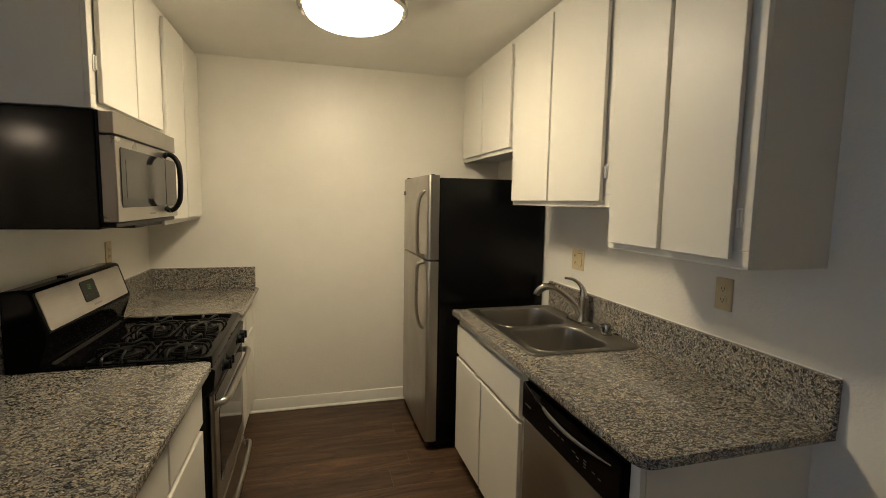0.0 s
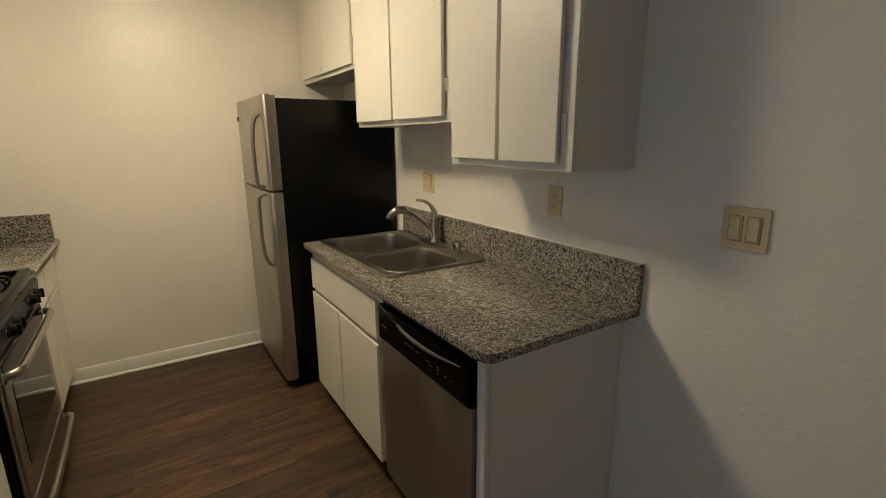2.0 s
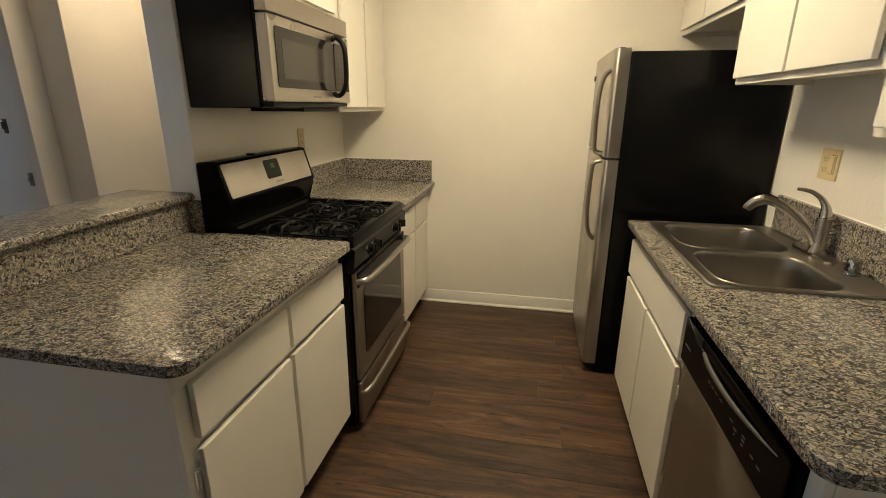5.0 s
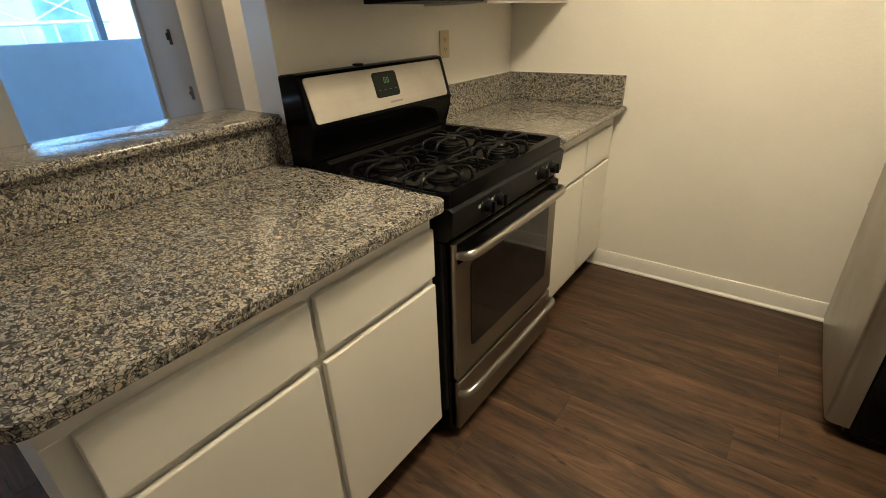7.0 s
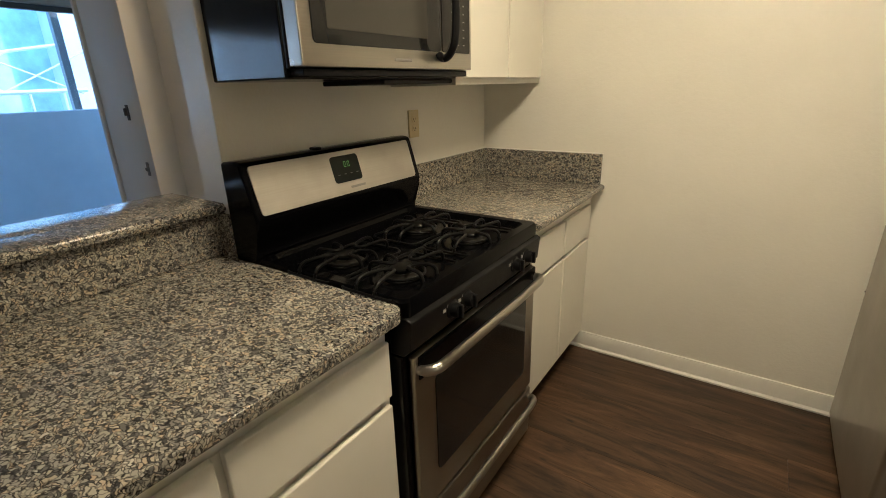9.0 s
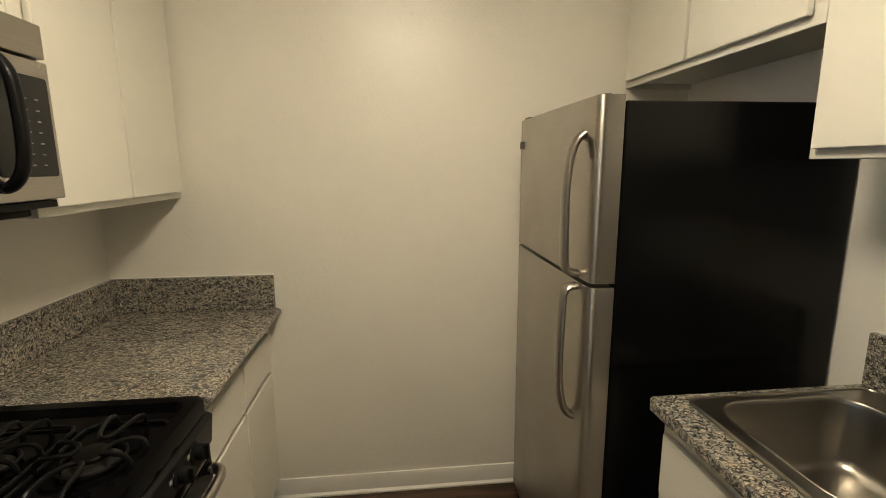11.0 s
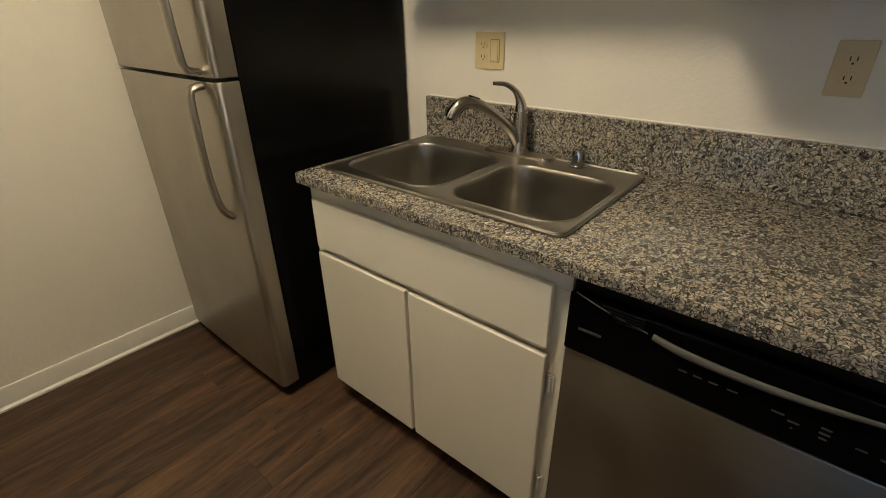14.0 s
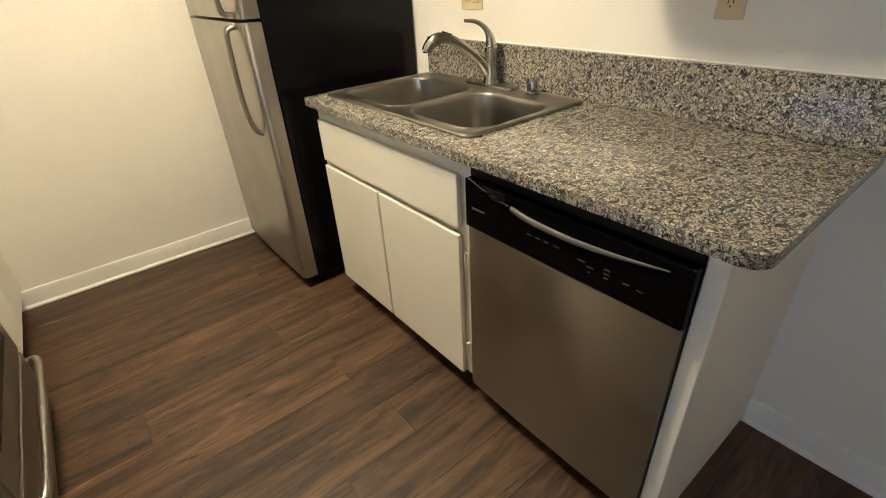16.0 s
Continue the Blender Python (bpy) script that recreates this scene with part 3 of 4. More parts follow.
# ---- granite ----
def worktop(label, outline, holes, nose, splashes, y, beads=()):
    w = thing("worktop", outline[0][0], y, TOP - 0.028, label, "worktop", "granite worktops")
    part("slab", slab(outline, TOP - 0.028, TOP, holes, nose, 0.0125), GRANITE, w)
    for s in splashes:
        part("backsplash", box(*s, 0.003), GRANITE, w)
    for bead in beads:
        part("caulk_bead", tube(bead, 0.0028, 6), TRIM, w, "white caulk bead along the wall")
    return w


def corner(cx, cy, r, a0, a1, seg=6):
    return [(cx + r * math.cos(radians(a0 + (a1 - a0) * k / seg)), cy + r * math.sin(radians(a0 + (a1 - a0) * k / seg))) for k in range(seg + 1)]


r = 0.042
F, S, N = 1.607, 1.690, 3.315
worktop("speckled grey-brown granite worktop with rounded edges round the sink",
        [(EAST - 0.001, S)] + [(EAST - 0.001, N)] + corner(F + 0.02, N - 0.02, 0.02, 90, 180) + corner(F + r, S + r, r, 180, 270),
        [round_rect(1.712, 2.16, 2.465, 3.262, 0.05)], lambda m: m.x < EAST - 0.02 and not (1.70 < m.x < 2.17 and 2.45 < m.y < 3.27),
        [(EAST - 0.022, EAST - 0.001, S - 0.004, N - 0.002, TOP + 0.0005, 1.060)], 2.5, [[(EAST - 0.0015, S, 1.061), (EAST - 0.0015, N - 0.004, 1.061)], [(EAST - 0.002, N - 0.0005, TOP + 0.002), (EAST - 0.002, N - 0.0005, 1.060)]])
F, S, N = 0.468, 1.735, 2.682
worktop("speckled grey-brown granite worktop below the raised bar", [(-0.274, N), (-0.274, S)] + corner(F - r, S + r, r, 270, 360) + corner(F - 0.038, N - 0.038, 0.038, 0, 90), [],
        lambda m: m.x > -0.26, [(-0.274, -0.254, S + 0.03, 2.699, TOP + 0.0005, 1.0408), (-0.2535, -0.193, 2.6825, 2.699, TOP - 0.04, 1.0408)], 2.2)
S, N = 3.446, NORTH - 0.001
worktop("speckled grey-brown granite worktop in the corner beside the range", [(WEST + 0.001, N), (WEST + 0.001, S), (F, S), (F, N)], [],
        lambda m: m.x > F - 0.01, [(WEST + 0.001, WEST + 0.021, S, N - 0.001, TOP + 0.0005, 1.056), (WEST + 0.0215, F - 0.02, N - 0.020, N, TOP + 0.0005, 1.056)], 3.8, [[(WEST + 0.0015, S, 1.057), (WEST + 0.0015, N - 0.002, 1.057)], [(WEST + 0.003, N - 0.0005, 1.057), (F - 0.02, N - 0.0005, 1.057)]])
bar = thing("bar_top", -0.34, 2.2, 1.0415, "raised granite bar top on the half wall", "bar top", "granite worktops")
part("slab", slab([(-0.545, OPEN_Y - 0.001), (-0.545, 1.70), (-0.222, 1.70), (-0.222, OPEN_Y - 0.001)], 1.0415, 1.071, (), lambda m: m.y < OPEN_Y - 0.01, 0.013), GRANITE, bar)


# ---- sink ----
def kitchen_sink():
    s = thing("kitchen_sink", 1.95, 2.865, TOP, "double-bowl stainless steel drop-in sink", "sink")
    x0, x1, y0, y1, z = 1.688, 2.208, 2.450, 3.284, TOP + 0.007
    bowls = [(1.732, 2.092, 2.472, 2.826), (1.732, 2.118, 2.864, 3.252)]
    rim = slab(round_rect(x0, x1, y0, y1, 0.03), TOP + 0.001, z, [round_rect(*b, 0.085, 8) for b in bowls], lambda m: m.x < x0 + 0.01 or m.x > x1 - 0.01 or m.y < y0 + 0.01 or m.y > y1 - 0.01, 0.005)
    part("rim", rim, STEEL_SINK, s)
    edge = [(px, py, z) for px, py in round_rect(x0 + 0.006, x1 - 0.006, y0 + 0.006, y1 - 0.006, 0.026)]
    part("edge_bead", tube(edge + edge[:1], 0.004, 8), STEEL_SINK, s)
    for b in bowls:
        bm = bmesh.new()
        rings = []
        for inset, depth, rad in ((-0.005, 0.0004, 0.09), (-0.003, 0.0022, 0.088), (0.0, 0.0022, 0.085), (0.003, -0.002, 0.083), (0.005, -0.012, 0.081), (0.010, -0.10, 0.076), (0.014, -0.150, 0.070), (0.024, -0.172, 0.06), (0.045, -0.182, 0.05), (0.10, -0.186, 0.04)):
            rings.append([bm.verts.new((px, py, z + depth)) for px, py in round_rect(b[0] + inset, b[1] - inset, b[2] + inset, b[3] - inset, rad, 8)])
        for a, c in zip(rings, rings[1:]):
            for k in range(len(a)):
                bm.faces.new((a[k], a[(k + 1) % len(a)], c[(k + 1) % len(c)], c[k]))
        bm.faces.new(rings[-1])
        bowl = part("bowl", bm, STEEL_SINK, s, "", 60)
        cx, cy = (b[0] + b[1]) / 2 + 0.02, (b[2] + b[3]) / 2
        part("drain", lathe([(0.0, 0.0), (0.054, 0.0), (0.056, 0.003), (0.046, 0.004), (0.038, 0.001), (0.0, 0.0015)], cx, cy, z - 0.1855, "z", 28), CHROME, bowl, "chrome drain strainer")


kitchen_sink()


def faucet():
    f = thing("kitchen_faucet", 2.176, 2.862, TOP + 0.008, "brushed nickel single-lever pull-out kitchen faucet", "faucet")
    z = TOP + 0.0075
    bm = slab(round_rect(2.148, 2.204, 2.735, 2.990, 0.027, 8), z, z + 0.009, (), lambda m: m.z > z + 0.005, 0.004)
    part("base_plate", bm, NICKEL, f)
    part("body", lathe([(0.031, 0.0), (0.031, 0.004), (0.026, 0.016), (0.0225, 0.05), (0.0225, 0.09), (0.0235, 0.118), (0.023, 0.128), (0.017, 0.132), (0.0, 0.133)], 2.176, 2.862, z + 0.009, "z", 32), NICKEL, f)
    p = smooth_path([(2.174, 2.864, 0.955, 0.022), (2.152, 2.877, 0.996, 0.020), (2.112, 2.900, 1.040, 0.0175), (2.066, 2.926, 1.078, 0.0165), (2.026, 2.950, 1.096, 0.019), (1.998, 2.967, 1.091, 0.021), (1.980, 2.979, 1.072, 0.0205), (1.970, 2.985, 1.054, 0.018)])
    spout = part("spout", tube(p, [q[3] for q in p], 18), NICKEL, f)
    part("spray_button", tube([(2.050, 2.936, 1.104), (2.022, 2.953, 1.1155)], 0.008, 10, 0.5, (0, 0, 1)), PLASTIC, spout, "black spray button")
    part("spray_face", lathe([(0.0, 0), (0.013, 0), (0.011, -0.005), (0, -0.006)], 1.969, 2.9855, 1.0555, "z", 20), PLASTIC, spout)
    p = smooth_path([(2.176, 2.862, 1.048, 0.020), (2.176, 2.863, 1.072, 0.018), (2.170, 2.867, 1.098, 0.013), (2.154, 2.877, 1.124, 0.009), (2.128, 2.893, 1.142, 0.0075), (2.094, 2.915, 1.147, 0.0055)])
    part("lever", tube(p, [q[3] for q in p], 14), NICKEL, f)


faucet()
gap = thing("air_gap", 2.172, 2.650, TOP + 0.008, "chrome dishwasher air gap cap beside the faucet", "air gap")
part("cap", lathe([(0.026, 0), (0.026, 0.003), (0.0195, 0.005), (0.0195, 0.046), (0.017, 0.051), (0.0, 0.053)], 2.172, 2.650, TOP + 0.0075, "z", 28), CHROME, gap)
part("slot", box(2.1495, 2.153, 2.643, 2.657, TOP + 0.02, TOP + 0.045, 0.001), SLOT, gap)


# ---- refrigerator ----
def refrigerator():
    f = thing("refrigerator", 1.86, 3.80, 0, "stainless steel top-freezer refrigerator with black sides", "refrigerator")
    y0, y1, x0 = 3.421, 4.165, 1.480
    part("case", box(1.556, 2.238, y0 + 0.002, y1 - 0.002, 0.045, 1.668, 0.006), BLACK, f, "black enamelled case")
    part("kickplate", box(1.545, 1.62, y0 + 0.02, y1 - 0.02, 0.012, 0.085, 0.004), PLASTIC, f)
    for y in (y0 + 0.07, y1 - 0.07):
        part("foot", lathe([(0.02, 0), (0.02, 0.012), (0.008, 0.014), (0.008, 0.05)], 1.60, y, 0, "z", 14), RUBBER, f)
    for nm, z0, z1 in (("freezer_door", 1.188, 1.682), ("fresh_food_door", 0.062, 1.176)):
        # the skin is gently crowned, its long edges well rounded
        prof = []
        for k in range(9):
            v = k / 8
            prof.append((x0 + 0.004 * (2 * v - 1) ** 2, y0 + 0.024 + v * (y1 - y0 - 0.048)))
        near = corner(x0 + 0.026, y0 + 0.022, 0.022, 270, 180, 6)
        far = corner(x0 + 0.026, y1 - 0.022, 0.022, 180, 90, 6)
        outline = [(1.552, y0)] + near + prof[1:-1] + far + [(1.552, y1)]
        d = part(nm, slab(outline, z0, z1, (), lambda m: m.x < 1.53, 0.004), STEEL_V, f, "brushed stainless steel door")
        part("gasket", box(1.5522, 1.5558, y0 + 0.012, y1 - 0.012, z0 + 0.01, z1 - 0.01), RUBBER, d)
        up = nm == "freezer_door"
        e, yh = (1.205, 3.506) if up else (1.160, 3.506)
        end = 1.592 if up else 0.758
        s = 1 if up else -1
        q = smooth_path([(1.480, yh, e - s * 0.004), (1.458, yh, e), (1.444, yh, e + s * 0.012), (1.439, yh, e + s * 0.05), (1.436, yh, (e + end) / 2), (1.438, yh, end - s * 0.12), (1.447, yh, end - s * 0.055), (1.462, yh, end - s * 0.018), (1.484, yh, end)])
        part("handle", tube(q, 0.0205, 14, 0.55, (1, 0, 0.001)), STEEL_V, d, "curved stainless steel handle")
    part("badge", box(1.4755, 1.485, 4.095, 4.135, 1.570, 1.598, 0.002), HANDLE_GREY, f, "small square silver badge")
    part("hinge_cover", box(1.50, 1.60, y1 - 0.06, y1 - 0.004, 1.6825, 1.694, 0.004), PLASTIC, f)
    part("top_cap", box(1.50, 1.53, y0 + 0.03, y0 + 0.05, 1.6825, 1.688, 0.002), HANDLE_GREY, f)
    part("screw", lathe([(0.0, 0), (0.004, 0), (0.003, 0.002), (0, 0.002)], 1.479, 4.12, 0.62, "-x", 8), HANDLE_GREY, f)


refrigerator()


# ---- gas range ----
def gas_range():
    g = thing("gas_range", 0.15, 3.05, 0, "freestanding black and stainless steel gas range", "range")
    y0, y1 = 2.685, 3.438
    part("body", box(-0.17, 0.440, y0, y1, 0.035, 0.768, 0.004), BLACK, g)
    for x in (-0.1, 0.33):
        for y in (y0 + 0.06, y1 - 0.06):
            part("foot", lathe([(0.018, 0), (0.018, 0.012), (0.008, 0.014), (0.008, 0.04)], x, y, 0, "z", 12), RUBBER, g)
    part("top_box", box(-0.17, 0.400, y0 + 0.001, y1 - 0.001, 0.7685, 0.8755), BLACK, g)
    # cooktop: a shallow pressed tray with a raised edge
    def pressed(outer, inner, z0, z1):
        bm = bmesh.new()
        rings = []
        for loop, z in ((outer, z0), (outer, z1 - 0.008), ([(x * 0.985 + 0.15 * 0.015, y * 0.985 + 3.05 * 0.015) for x, y in outer], z1), (inner, z1), ([(x * 0.97 + 0.13 * 0.03, y * 0.97 + 3.05 * 0.03) for x, y in inner], z1 - 0.014)):
            rings.append([bm.verts.new((x, y, z)) for x, y in loop])
        for a, b in zip(rings, rings[1:]):
            for k in range(len(a)):
                bm.faces.new((a[k], a[(k + 1) % len(a)], b[(k + 1) % len(b)], b[k]))
        bm.faces.new(rings[0]), bm.faces.new(rings[-1])
        return bm
    top = part("cooktop", pressed(round_rect(-0.10, 0.462, y0, y1, 0.022), round_rect(-0.078, 0.428, y0 + 0.035, y1 - 0.035, 0.03), 0.876, 0.922), GLOSS, g, "glossy black pressed cooktop")
    z = 0.908
    for x in (0.130, 0.338):
        for y in (2.830, 3.180):
            b = part("burner", lathe([(0.052, 0), (0.052, 0.003), (0.040, 0.006), (0.036, 0.012), (0.036, 0.017), (0.026, 0.018), (0.0, 0.018)], x, y, z, "z", 28), BURNER, g, "round dark alloy gas burner")
            part("cap", lathe([(0.0, 0.0185), (0.031, 0.0185), (0.033, 0.021), (0.033, 0.026), (0.030, 0.030), (0.012, 0.032), (0.0, 0.032)], x, y, z, "z", 28), CAP, b, "black enamel burner cap")
            arms = []
            # base wire, a low ring round the burner and four looped fingers
            base = [(px, py, z + 0.006) for px, py in round_rect(x - 0.092, x + 0.092, y - 0.148, y + 0.148, 0.03, 4)]
            arms.append(tube(base + base[:1], 0.004, 8))
            low = [(x + 0.058 * math.cos(2 * math.pi * k / 24), y + 0.062 * math.sin(2 * math.pi * k / 24), z + 0.012) for k in range(25)]
            arms.append(tube(low, 0.004, 8))
            for ax, ay, reach in ((0, 1, 0.146), (0, -1, 0.146), (1, 0, 0.090), (-1, 0, 0.090)):
                loop = []
                for across, along, up in ((-0.030, 1.0, 0.006), (-0.031, 0.97, 0.024), (-0.030, 0.86, 0.035), (-0.026, 0.62, 0.037), (-0.015, 0.36, 0.035), (0.0, 0.29, 0.033),
                                          (0.015, 0.36, 0.035), (0.026, 0.62, 0.037), (0.030, 0.86, 0.035), (0.031, 0.97, 0.024), (0.030, 1.0, 0.006)):
                    loop.append((x + ax * reach * along + ay * across, y + ay * reach * along + ax * across, z + up))
                arms.append(tube(smooth_path(loop, 3), 0.0052, 8))
            part("grate", join(*arms), IRON, b, "black cast-iron wire grate")
    # sloped front control panel with four knobs
    bm = bmesh.new()
    prof = [(0.405, 0.770), (0.445, 0.770), (0.466, 0.790), (0.474, 0.868), (0.462, 0.8755), (0.405, 0.8755)]
    rings = [[bm.verts.new((x, y, zz)) for x, zz in prof] for y in (y0 + 0.001, y1 - 0.001)]
    for k in range(len(prof)):
        bm.faces.new((rings[0][k], rings[0][(k + 1) % len(prof)], rings[1][(k + 1) % len(prof)], rings[1][k]))
    bm.faces.new(rings[0]), bm.faces.new(rings[1])
    bmesh.ops.bevel(bm, geom=bm.edges[:], offset=0.003, segments=2, affect="EDGES", profile=0.5)
    panel = part("control_panel", bm, PLASTIC, g, "black knob panel")
    for y in (2.865, 2.937, 3.238, 3.326):
        k = part("knob", join(lathe([(0.027, 0), (0.027, 0.004), (0.021, 0.008), (0.019, 0.024), (0.016, 0.027), (0.0, 0.028)], 0.468, y, 0.830, "x", 24), box(0.480, 0.504, y - 0.006, y + 0.006, 0.811, 0.849, 0.003)), PLASTIC, panel, "black plastic knob")
        part("knob_mark", box(0.471, 0.4725, y - 0.045, y - 0.033, 0.836, 0.846), WHITE_MARK, panel)
        part("knob_mark", box(0.471, 0.4725, y - 0.026, y - 0.024, 0.845, 0.862), WHITE_MARK, panel)
    # oven door
    door = part("oven_door", box(0.442, 0.464, y0 + 0.018, y1 - 0.016, 0.262, 0.762, 0.005), STEEL_DARK, g, "stainless steel oven door")
    part("window", plate_yz(0.4635, 2.785, 3.348, 0.355, 0.670, 0.003, 0.018, 0.001), DARK_GLASS, door, "dark glass oven window")
    part("door_top", plate_yz(0.4635, y0 + 0.032, y1 - 0.018, 0.694, 0.760, 0.003, 0.004, 0.001), GLOSS, door, "black strip above the window")
    q = smooth_path([(0.462, y0 + 0.036, 0.722), (0.482, y0 + 0.040, 0.724), (0.500, y0 + 0.062, 0.726), (0.505, y0 + 0.11, 0.727), (0.508, 3.054, 0.728), (0.505, y1 - 0.11, 0.727), (0.500, y1 - 0.05, 0.726), (0.482, y1 - 0.026, 0.724), (0.462, y1 - 0.022, 0.722)])
    part("handle", tube(q, 0.0155, 16, 0.8, (1, 0, 0)), STEEL_H, door, "bowed stainless steel handle")
    drawer = part("drawer", box(0.442, 0.464, y0 + 0.022, y1 - 0.014, 0.038, 0.246, 0.006), STEEL_DARK, g, "stainless steel storage drawer")
    q = smooth_path([(0.462, y0 + 0.030, 0.200), (0.482, y0 + 0.036, 0.204), (0.497, y0 + 0.07, 0.212), (0.502, y0 + 0.14, 0.217), (0.505, 3.054, 0.221), (0.502, y1 - 0.14, 0.217), (0.497, y1 - 0.06, 0.212), (0.482, y1 - 0.028, 0.204), (0.462, y1 - 0.022, 0.200)])
    part("handle", tube(q, 0.0145, 14, 0.8, (1, 0, 0)), STEEL_H, drawer, "bowed steel drawer handle")
    # backguard: black end-capped riser with a steel fascia that leans back
    def riser(ya, yb, pts, rr):
        bm = bmesh.new()
        rings = [[bm.verts.new((x, y, zz)) for x, zz in pts] for y in (ya, yb)]
        for k in range(len(pts)):
            bm.faces.new((rings[0][k], rings[0][(k + 1) % len(pts)], rings[1][(k + 1) % len(pts)], rings[1][k]))
        bm.faces.new(rings[0]), bm.faces.new(rings[1])
        bmesh.ops.bevel(bm, geom=bm.edges[:], offset=rr, segments=3, affect="EDGES", profile=0.5)
        return bm
    bg = part("backguard", riser(y0 - 0.001, y1 + 0.004, [(-0.19, 0.880), (-0.085, 0.880), (-0.092, 0.945), (-0.060, 1.010), (-0.050, 1.040), (-0.097, 1.196), (-0.125, 1.202), (-0.19, 1.196)], 0.010), GLOSS, g, "black enamel backguard")
    part("trim_bar", tube([(-0.082, y0 + 0.02, 0.930), (-0.082, y1 - 0.02, 0.930)], 0.003, 8), GLOSS, bg)
    # fascia plate in the plane of the lean
    lean = math.atan2(0.048, 0.165)
    def on_fascia(ya, yb, s0, s1, rad, proud, depth):
        bm = plate_yz(0, ya, yb, s0, s1, depth, rad, 0.001)
        bmesh.ops.transform(bm, matrix=Matrix.Translation((-0.050 + proud, 0, 1.040)) @ Matrix.Rotation(-lean, 4, "Y"), verts=bm.verts)
        return bm
    fascia = part("fascia", on_fascia(y0 + 0.018, y1 - 0.026, 0.010, 0.153, 0.012, -0.002, 0.004), STEEL_MATT, bg, "brushed steel fascia")
    disp = part("display", on_fascia(2.997, 3.122, 0.050, 0.138, 0.012, 0.0, 0.005), DISPLAY, fascia, "dark clock display")
    for yy in (3.050, 3.066):
        for s0, s1, ya, yb in ((0.117, 0.119, 0, 0.010), (0.100, 0.102, 0, 0.010), (0.100, 0.119, 0, 0.002), (0.100, 0.119, 0.008, 0.010)):
            part("digit_stroke", on_fascia(yy + ya, yy + yb, s0, s1, 0.0006, 0.0046, 0.001), DIGITS, bg)
    for k in range(4):
        part("button_mark", on_fascia(3.014 + 0.028 * k, 3.024 + 0.028 * k, 0.076, 0.0785, 0.001, 0.0046, 0.001), MARK, bg)
    part("badge", on_fascia(3.058, 3.128, 0.026, 0.034, 0.002, 0.0012, 0.002), GREY_MARK, fascia)
    part("vent", box(-0.15, -0.12, 2.975, 3.002, 1.1995, 1.2065, 0.003), PLASTIC, bg)


gas_range()


# ---- microwave ----
def microwave():
    m = thing("microwave", -0.02, 3.09, 1.43, "stainless steel over-the-range microwave with black sides", "microwave")
    y0, y1, z0, z1, x = 2.722, 3.478, 1.420, 1.828, 0.110
    part("case", box(WEST + 0.002, x, y0 - 0.006, y1, z0 - 0.012, z1, 0.005), CASE, m, "black metal case")
    part("front_edge", box(x + 0.0005, x + 0.0095, y0 - 0.003, y1, z0 + 0.012, z1, 0.002), PLASTIC, m)
    part("vent_panel", plate_yz(x + 0.010, y0, y1 + 0.002, 1.750, z1 - 0.002, 0.045, 0.004, 0.003), STEEL_V, m, "brushed steel top panel")
    d = part("door", plate_yz(x + 0.010, y0, y1 + 0.002, z0 + 0.014, 1.743, 0.047, 0.004, 0.003), STEEL_H, m, "brushed steel door")
    part("window", plate_yz(x + 0.0565, 2.760, 3.288, 1.486, 1.706, 0.003, 0.012, 0.001), DARK_GLASS, d, "dark glass window")
    part("window_screen", plate_yz(x + 0.0585, 2.806, 3.216, 1.520, 1.664, 0.002, 0.006, 0.0005), MESH_GLASS, d, "grey screened pane")
    c = part("control_panel", plate_yz(x + 0.0565, 3.296, 3.466, 1.486, 1.706, 0.003, 0.008, 0.001), DARK_GLASS, d, "dark keypad")
    for i in range(3):
        for j in range(7):
            part("key_mark", box(x + 0.0593, x + 0.0603, 3.352 + 0.034 * i, 3.362 + 0.034 * i, 1.510 + 0.024 * j, 1.513 + 0.024 * j), GREY_MARK, c)
    # bow handle that stands out from the dark glass
    q = smooth_path([(x + 0.058, 3.276, 1.478), (x + 0.074, 3.276, 1.466), (x + 0.092, 3.276, 1.470), (x + 0.110, 3.276, 1.490), (x + 0.122, 3.276, 1.524), (x + 0.126, 3.276, 1.598), (x + 0.122, 3.276, 1.672), (x + 0.110, 3.276, 1.704), (x + 0.092, 3.276, 1.722), (x + 0.074, 3.276, 1.726), (x + 0.058, 3.276, 1.714)], 4)
    part("handle", tube(q, 0.0155, 12, 0.75, (1, 0, 0.001)), PLASTIC, d, "black bow handle")
    part("badge", box(x + 0.0565, x + 0.0585, 3.055, 3.135, 1.453, 1.461, 0.001), GREY_MARK, d)
    part("underside", join(box(WEST + 0.03, x - 0.01, y0 + 0.36, y1 - 0.02, z0 - 0.028, z0 - 0.0125, 0.003), box(x - 0.05, x + 0.045, y0 + 0.01, y1 - 0.01, z0 - 0.006, z0 + 0.0115, 0.003)), PLASTIC, m)


microwave()


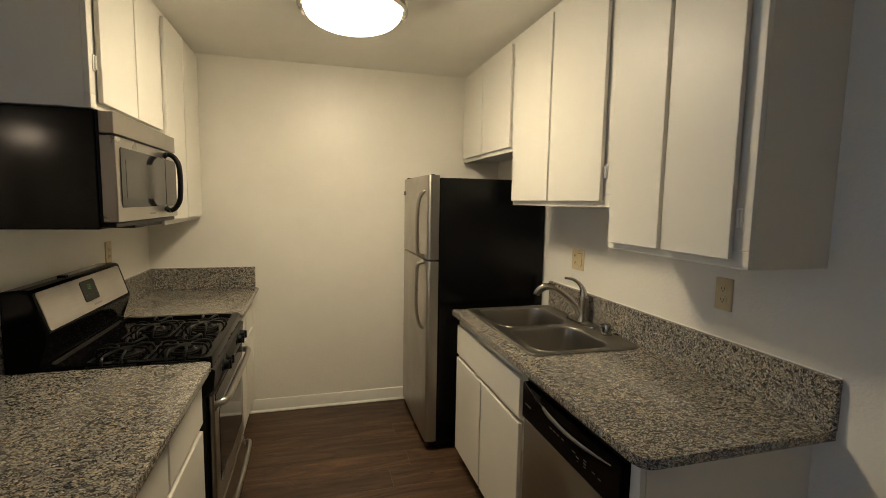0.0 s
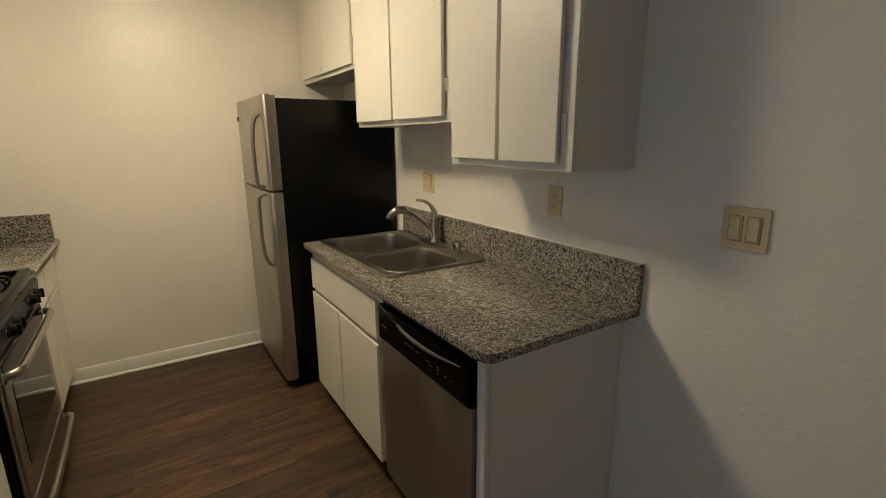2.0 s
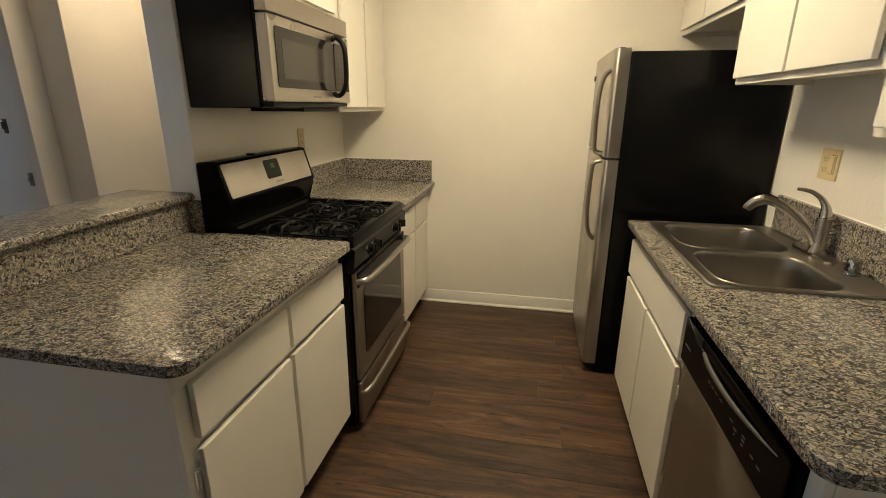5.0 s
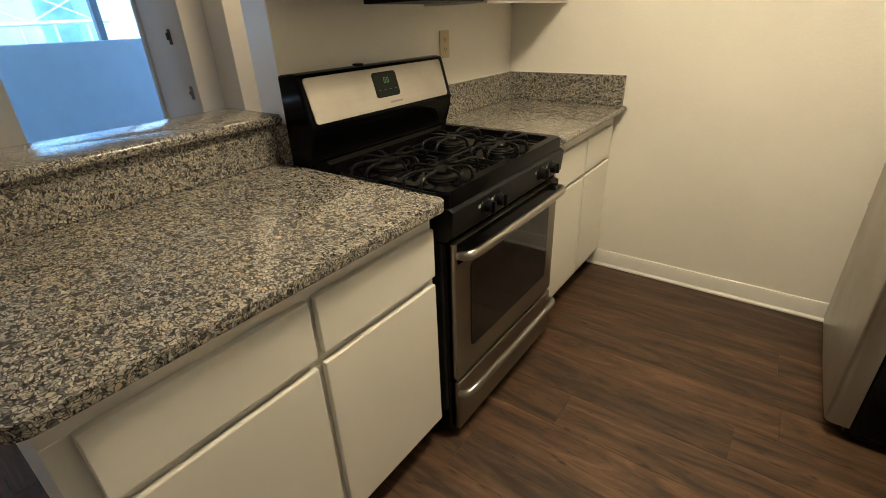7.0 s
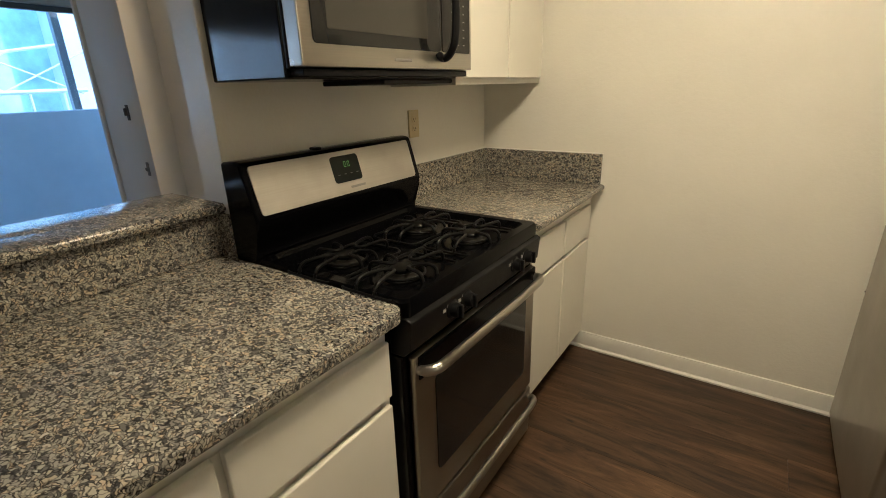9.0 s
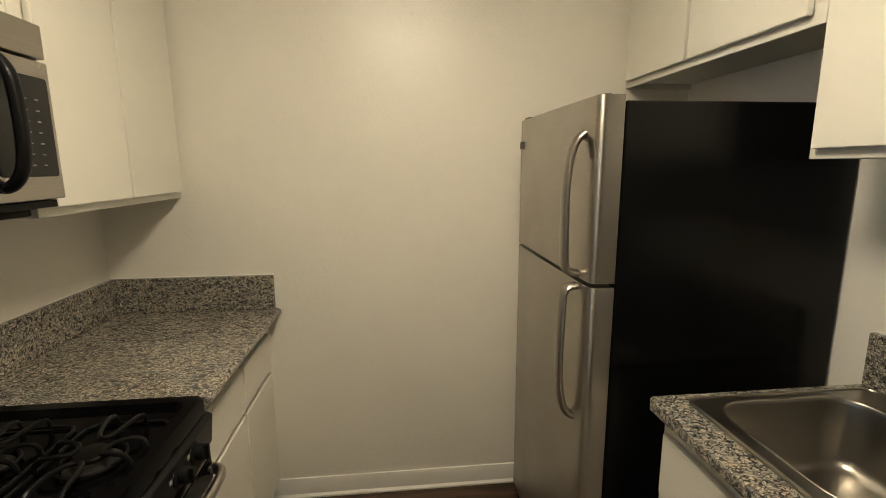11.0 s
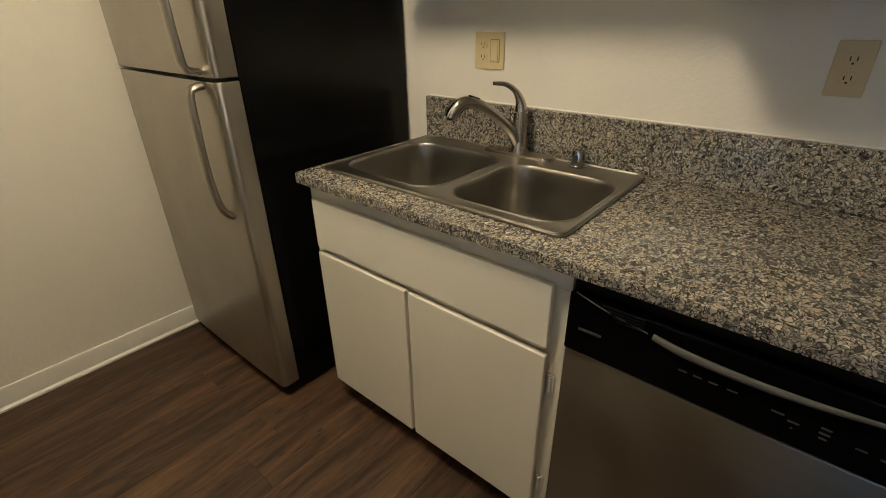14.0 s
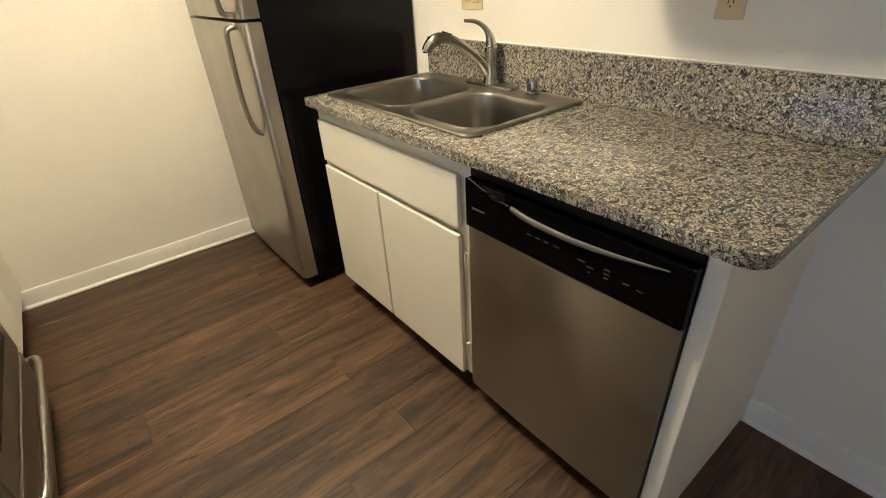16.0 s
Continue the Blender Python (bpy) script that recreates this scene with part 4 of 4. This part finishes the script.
# ---- dishwasher ----
def dishwasher():
    d = thing("dishwasher", 1.9, 2.09, 0, "stainless steel dishwasher with a black control panel", "dishwasher")
    y0, y1, x = 1.786, 2.396, 1.628
    part("tub", box(1.665, 2.20, y0 + 0.004, y1 - 0.004, 0.09, 0.862), PLASTIC, d)
    part("toe_kick", box(1.70, 1.715, y0, y1, 0.004, 0.088), PLASTIC, d, "black recessed toe kick")
    # the door's skin is gently crowned
    n = 20
    skin = [(x + 0.005 * (2 * k / n - 1) ** 2 + (0.003 if k in (0, n) else 0), y1 - 0.003 - (y1 - y0 - 0.006) * k / n) for k in range(n + 1)]
    part("door", slab([(1.664, y0 + 0.003), (1.664, y1 - 0.003)] + skin, 0.082, 0.694, (), lambda m: m.x < 1.65, 0.004), STEEL_DARK, d, "brushed stainless steel door")
    p = part("control_panel", box(x - 0.004, 1.664, y0 + 0.002, y1 - 0.002, 0.698, 0.838, 0.005), GLOSS, d, "glossy black control panel")
    part("top_strip", box(1.645, 1.664, y0 + 0.002, y1 - 0.002, 0.8385, 0.864, 0.003), PLASTIC, d)
    # pocket handle: a silver lip that sags across the panel
    q = smooth_path([(x - 0.005, 2.225, 0.806, 0.0085), (x - 0.010, 2.17, 0.799, 0.010), (x - 0.012, 2.08, 0.796, 0.0095), (x - 0.012, 1.99, 0.799, 0.008), (x - 0.009, 1.90, 0.807, 0.005), (x - 0.005, 1.832, 0.815, 0.002)])
    part("handle", tube(q, [v[3] * 0.8 for v in q], 12, 0.7, (1, 0, 0)), HANDLE_GREY, p, "curved silver handle lip")
    q = smooth_path([(x - 0.0045, 2.380, 0.842, 0.002), (x - 0.0045, 2.32, 0.824, 0.002), (x - 0.0045, 2.235, 0.808, 0.002)])
    part("silver_line", tube(q, 0.0015, 6), HANDLE_GREY, p)
    for k in range(5):
        part("vent_slat", box(x - 0.0075, x - 0.003, 2.245, 2.325 - 0.008 * k, 0.832 - 0.006 * k, 0.8345 - 0.006 * k, 0.0008), PLASTIC, p)
    part("badge", box(x - 0.0055, x - 0.0035, 2.318, 2.366, 0.757, 0.763, 0.0005), MARK, p)
    for yy, zz, w in ((2.165, 0.757, 0.014), (2.140, 0.757, 0.014), (2.115, 0.757, 0.014), (2.085, 0.757, 0.016), (2.018, 0.752, 0.018), (1.995, 0.745, 0.016), (1.995, 0.733, 0.004), (1.955, 0.757, 0.014), (1.955, 0.747, 0.014), (1.955, 0.737, 0.010), (1.91, 0.745, 0.014), (1.88, 0.743, 0.014)):
        part("button_mark", box(x - 0.0055, x - 0.0035, yy - w / 2, yy + w / 2, zz, zz + 0.003), MARK, p)


dishwasher()


# ---- plates on the walls ----
def wall_plate(name, label, x, side, y, z, gangs):
    """gangs: a string of o (duplex outlet) and s (rocker switch) from south to north."""
    w = 0.070 + 0.046 * (len(gangs) - 1)
    t = thing(name, x, y, z, label, "outlet" if "o" in gangs else "light switch")
    part("plate", plate_yz(x + side * 0.0003, y - w / 2, y + w / 2, z - 0.0575, z + 0.0575, side * 0.006, 0.004, 0.002), IVORY, t)
    for k, kind in enumerate(gangs):
        c = y + 0.046 * (k - (len(gangs) - 1) / 2)
        if kind == "s":
            # brown sheet whose rim is coloured as the shade in the rocker's gap
            part("rocker_gap_shade", plate_yz(x + side * 0.0055, c - 0.0185, c + 0.0185, z - 0.035, z + 0.035, side * 0.0012, 0.002, 0.0004), GAP, t)
            part("rocker", join(plate_yz(x + side * 0.006, c - 0.0165, c + 0.0165, z - 0.033, z + 0.033, side * 0.002, 0.002, 0.0005), plate_yz(x + side * 0.008, c - 0.0135, c + 0.0135, z - 0.030, z + 0.030, side * 0.004, 0.002, 0.002)), IVORY, t)
        else:
            for dz in (-0.0195, 0.0195):
                o = part("receptacle", plate_yz(x + side * 0.006, c - 0.016, c + 0.016, z + dz - 0.014, z + dz + 0.014, side * 0.0025, 0.011, 0.0008), IVORY, t)
                part("slot", join(*(box(*sorted((x + side * 0.0082, x + side * 0.009)), c + dy - 0.0012, c + dy + 0.0012, z + dz - 0.003, z + dz + 0.006) for dy in (-0.0063, 0.0063)), box(*sorted((x + side * 0.0082, x + side * 0.009)), c - 0.0022, c + 0.0022, z + dz - 0.010, z + dz - 0.006)), SLOT, o)
        for dz in ((-0.048, 0.048) if kind == "s" else (0.0,)):
            part("screw", lathe([(0.0, 0), (0.003, 0), (0.002, 0.0015), (0, 0.0015)], x + side * 0.006, c, z + dz, "x" if side > 0 else "-x", 8), IVORY, t)


wall_plate("outlet_and_switch", "ivory outlet and switch plate above the sink", EAST, -1, 3.035, 1.226, "so")
wall_plate("outlet", "ivory duplex outlet above the counter", EAST, -1, 2.088, 1.220, "o")
wall_plate("light_switch", "ivory double rocker switch on the wall", EAST, -1, 1.409, 1.219, "ss")
wall_plate("outlet", "ivory duplex outlet beside the range", WEST, 1, 3.600, 1.232, "o")


# ---- outside ----
structure("ground", box(-40, FAR_WEST - 0.2, -30, 30, -0.3, -0.2), EXTERIOR, "pale paved ground outside", "ground")
# unseen overhang, added only to shade the parapet from the sun
structure("parapet_sun_shade", box(-5.0, FAR_WEST - 0.142, -3.0, 10.0, CEIL, CEIL + 0.1), EXTERIOR, "unseen stucco slab added to keep the sun off the parapet", "ceiling")
# added blocker, out of view: stops low sun slipping in from the north
structure("sun_block_north", box(FAR_WEST - 0.14, EAST + 0.12, NORTH + 0.13, 10.0, -0.2, CEIL + 0.1), EXTERIOR, "unseen stucco block added to stop sun reaching the parapet", "house")
structure("balcony_wall", box(-5.05, -4.90, 1.2, 6.5, -0.2, 1.255, 0.01), EXTERIOR, "pale stucco balcony parapet in shade", "wall")


def railing(x):
    f = thing("railing", x, 3.4, -0.2, "white painted stair railing beyond the balcony", "railing")
    part("top_rail", tube([(x, 1.5, 1.40), (x, 4.75, 1.47)], 0.028, 8), RAIL_PAINT, f)
    part("stair_rail", tube([(x - 0.2, 1.5, 1.46), (x - 0.2, 4.7, 2.05)], 0.02, 8), RAIL_PAINT, f)
    for k in range(4):
        part("brace", tube([(x - 0.1, 1.6 + 0.75 * k, 1.43), (x - 0.1, 2.6 + 0.75 * k, 1.95)], 0.011, 6), RAIL_PAINT, f)
        part("brace", tube([(x - 0.14, 2.5 + 0.75 * k, 1.43), (x - 0.14, 1.5 + 0.75 * k, 1.90)], 0.011, 6), RAIL_PAINT, f)
    for k in range(9):
        part("baluster", tube([(x, 1.6 + 0.36 * k, -0.2), (x, 1.6 + 0.36 * k, 1.40 + 0.008 * k)], 0.016, 6), RAIL_PAINT, f)


railing(-6.6)
post = thing("post", -5.3, 4.13, -0.2, "dark painted steel post outside", "post")
part("shaft", box(-5.34, -5.26, 4.10, 4.17, -0.2, 3.0, 0.004), GREY_MARK, post)
structure("neighbour_wall", box(-9.2, -9.0, -8, 12, -0.2, 3.4), YARD_WALL, "pale stucco wall across the yard", "wall")
structure("neighbour_house", box(-9.6, -8.2, 5.2, 12, -0.2, 5.0), EXTERIOR, "pale stucco house end across the yard", "house")


# ---- floor planks, laid along x ----
def planks():
    rng = random.Random(5)
    w, length, gap = 0.178, 1.22, 0.0004
    meshes = {}

    def mesh(l, d):
        key = (round(l, 3), round(d, 3))
        if key not in meshes:
            bm = box(gap, l - gap, gap, d - gap, -0.006, 0.0, 0.0008, 1)
            me = bpy.data.meshes.new("plank")
            bm.to_mesh(me)
            bm.free()
            me.materials.append(PLANK)
            meshes[key] = me
        return meshes[key]

    y = 2.77 + 9 * w
    while y > -0.9:
        d = min(w, NORTH - 0.001 - y + w)
        x = FAR_WEST - rng.uniform(0.0, length)
        while x < EAST - 0.01:
            a, b = max(x, FAR_WEST), min(x + length, EAST - 0.001)
            if b - a > 0.03:
                p = new("plank", mesh(b - a, d))
                p.location, p.parent = (a, y - w, 0), floor
            x += length
        y -= w

    rest = part("floor_rest", box(FAR_WEST, EAST, SOUTH, y - 0.001, -0.006, 0.0), PLANK, floor)


planks()
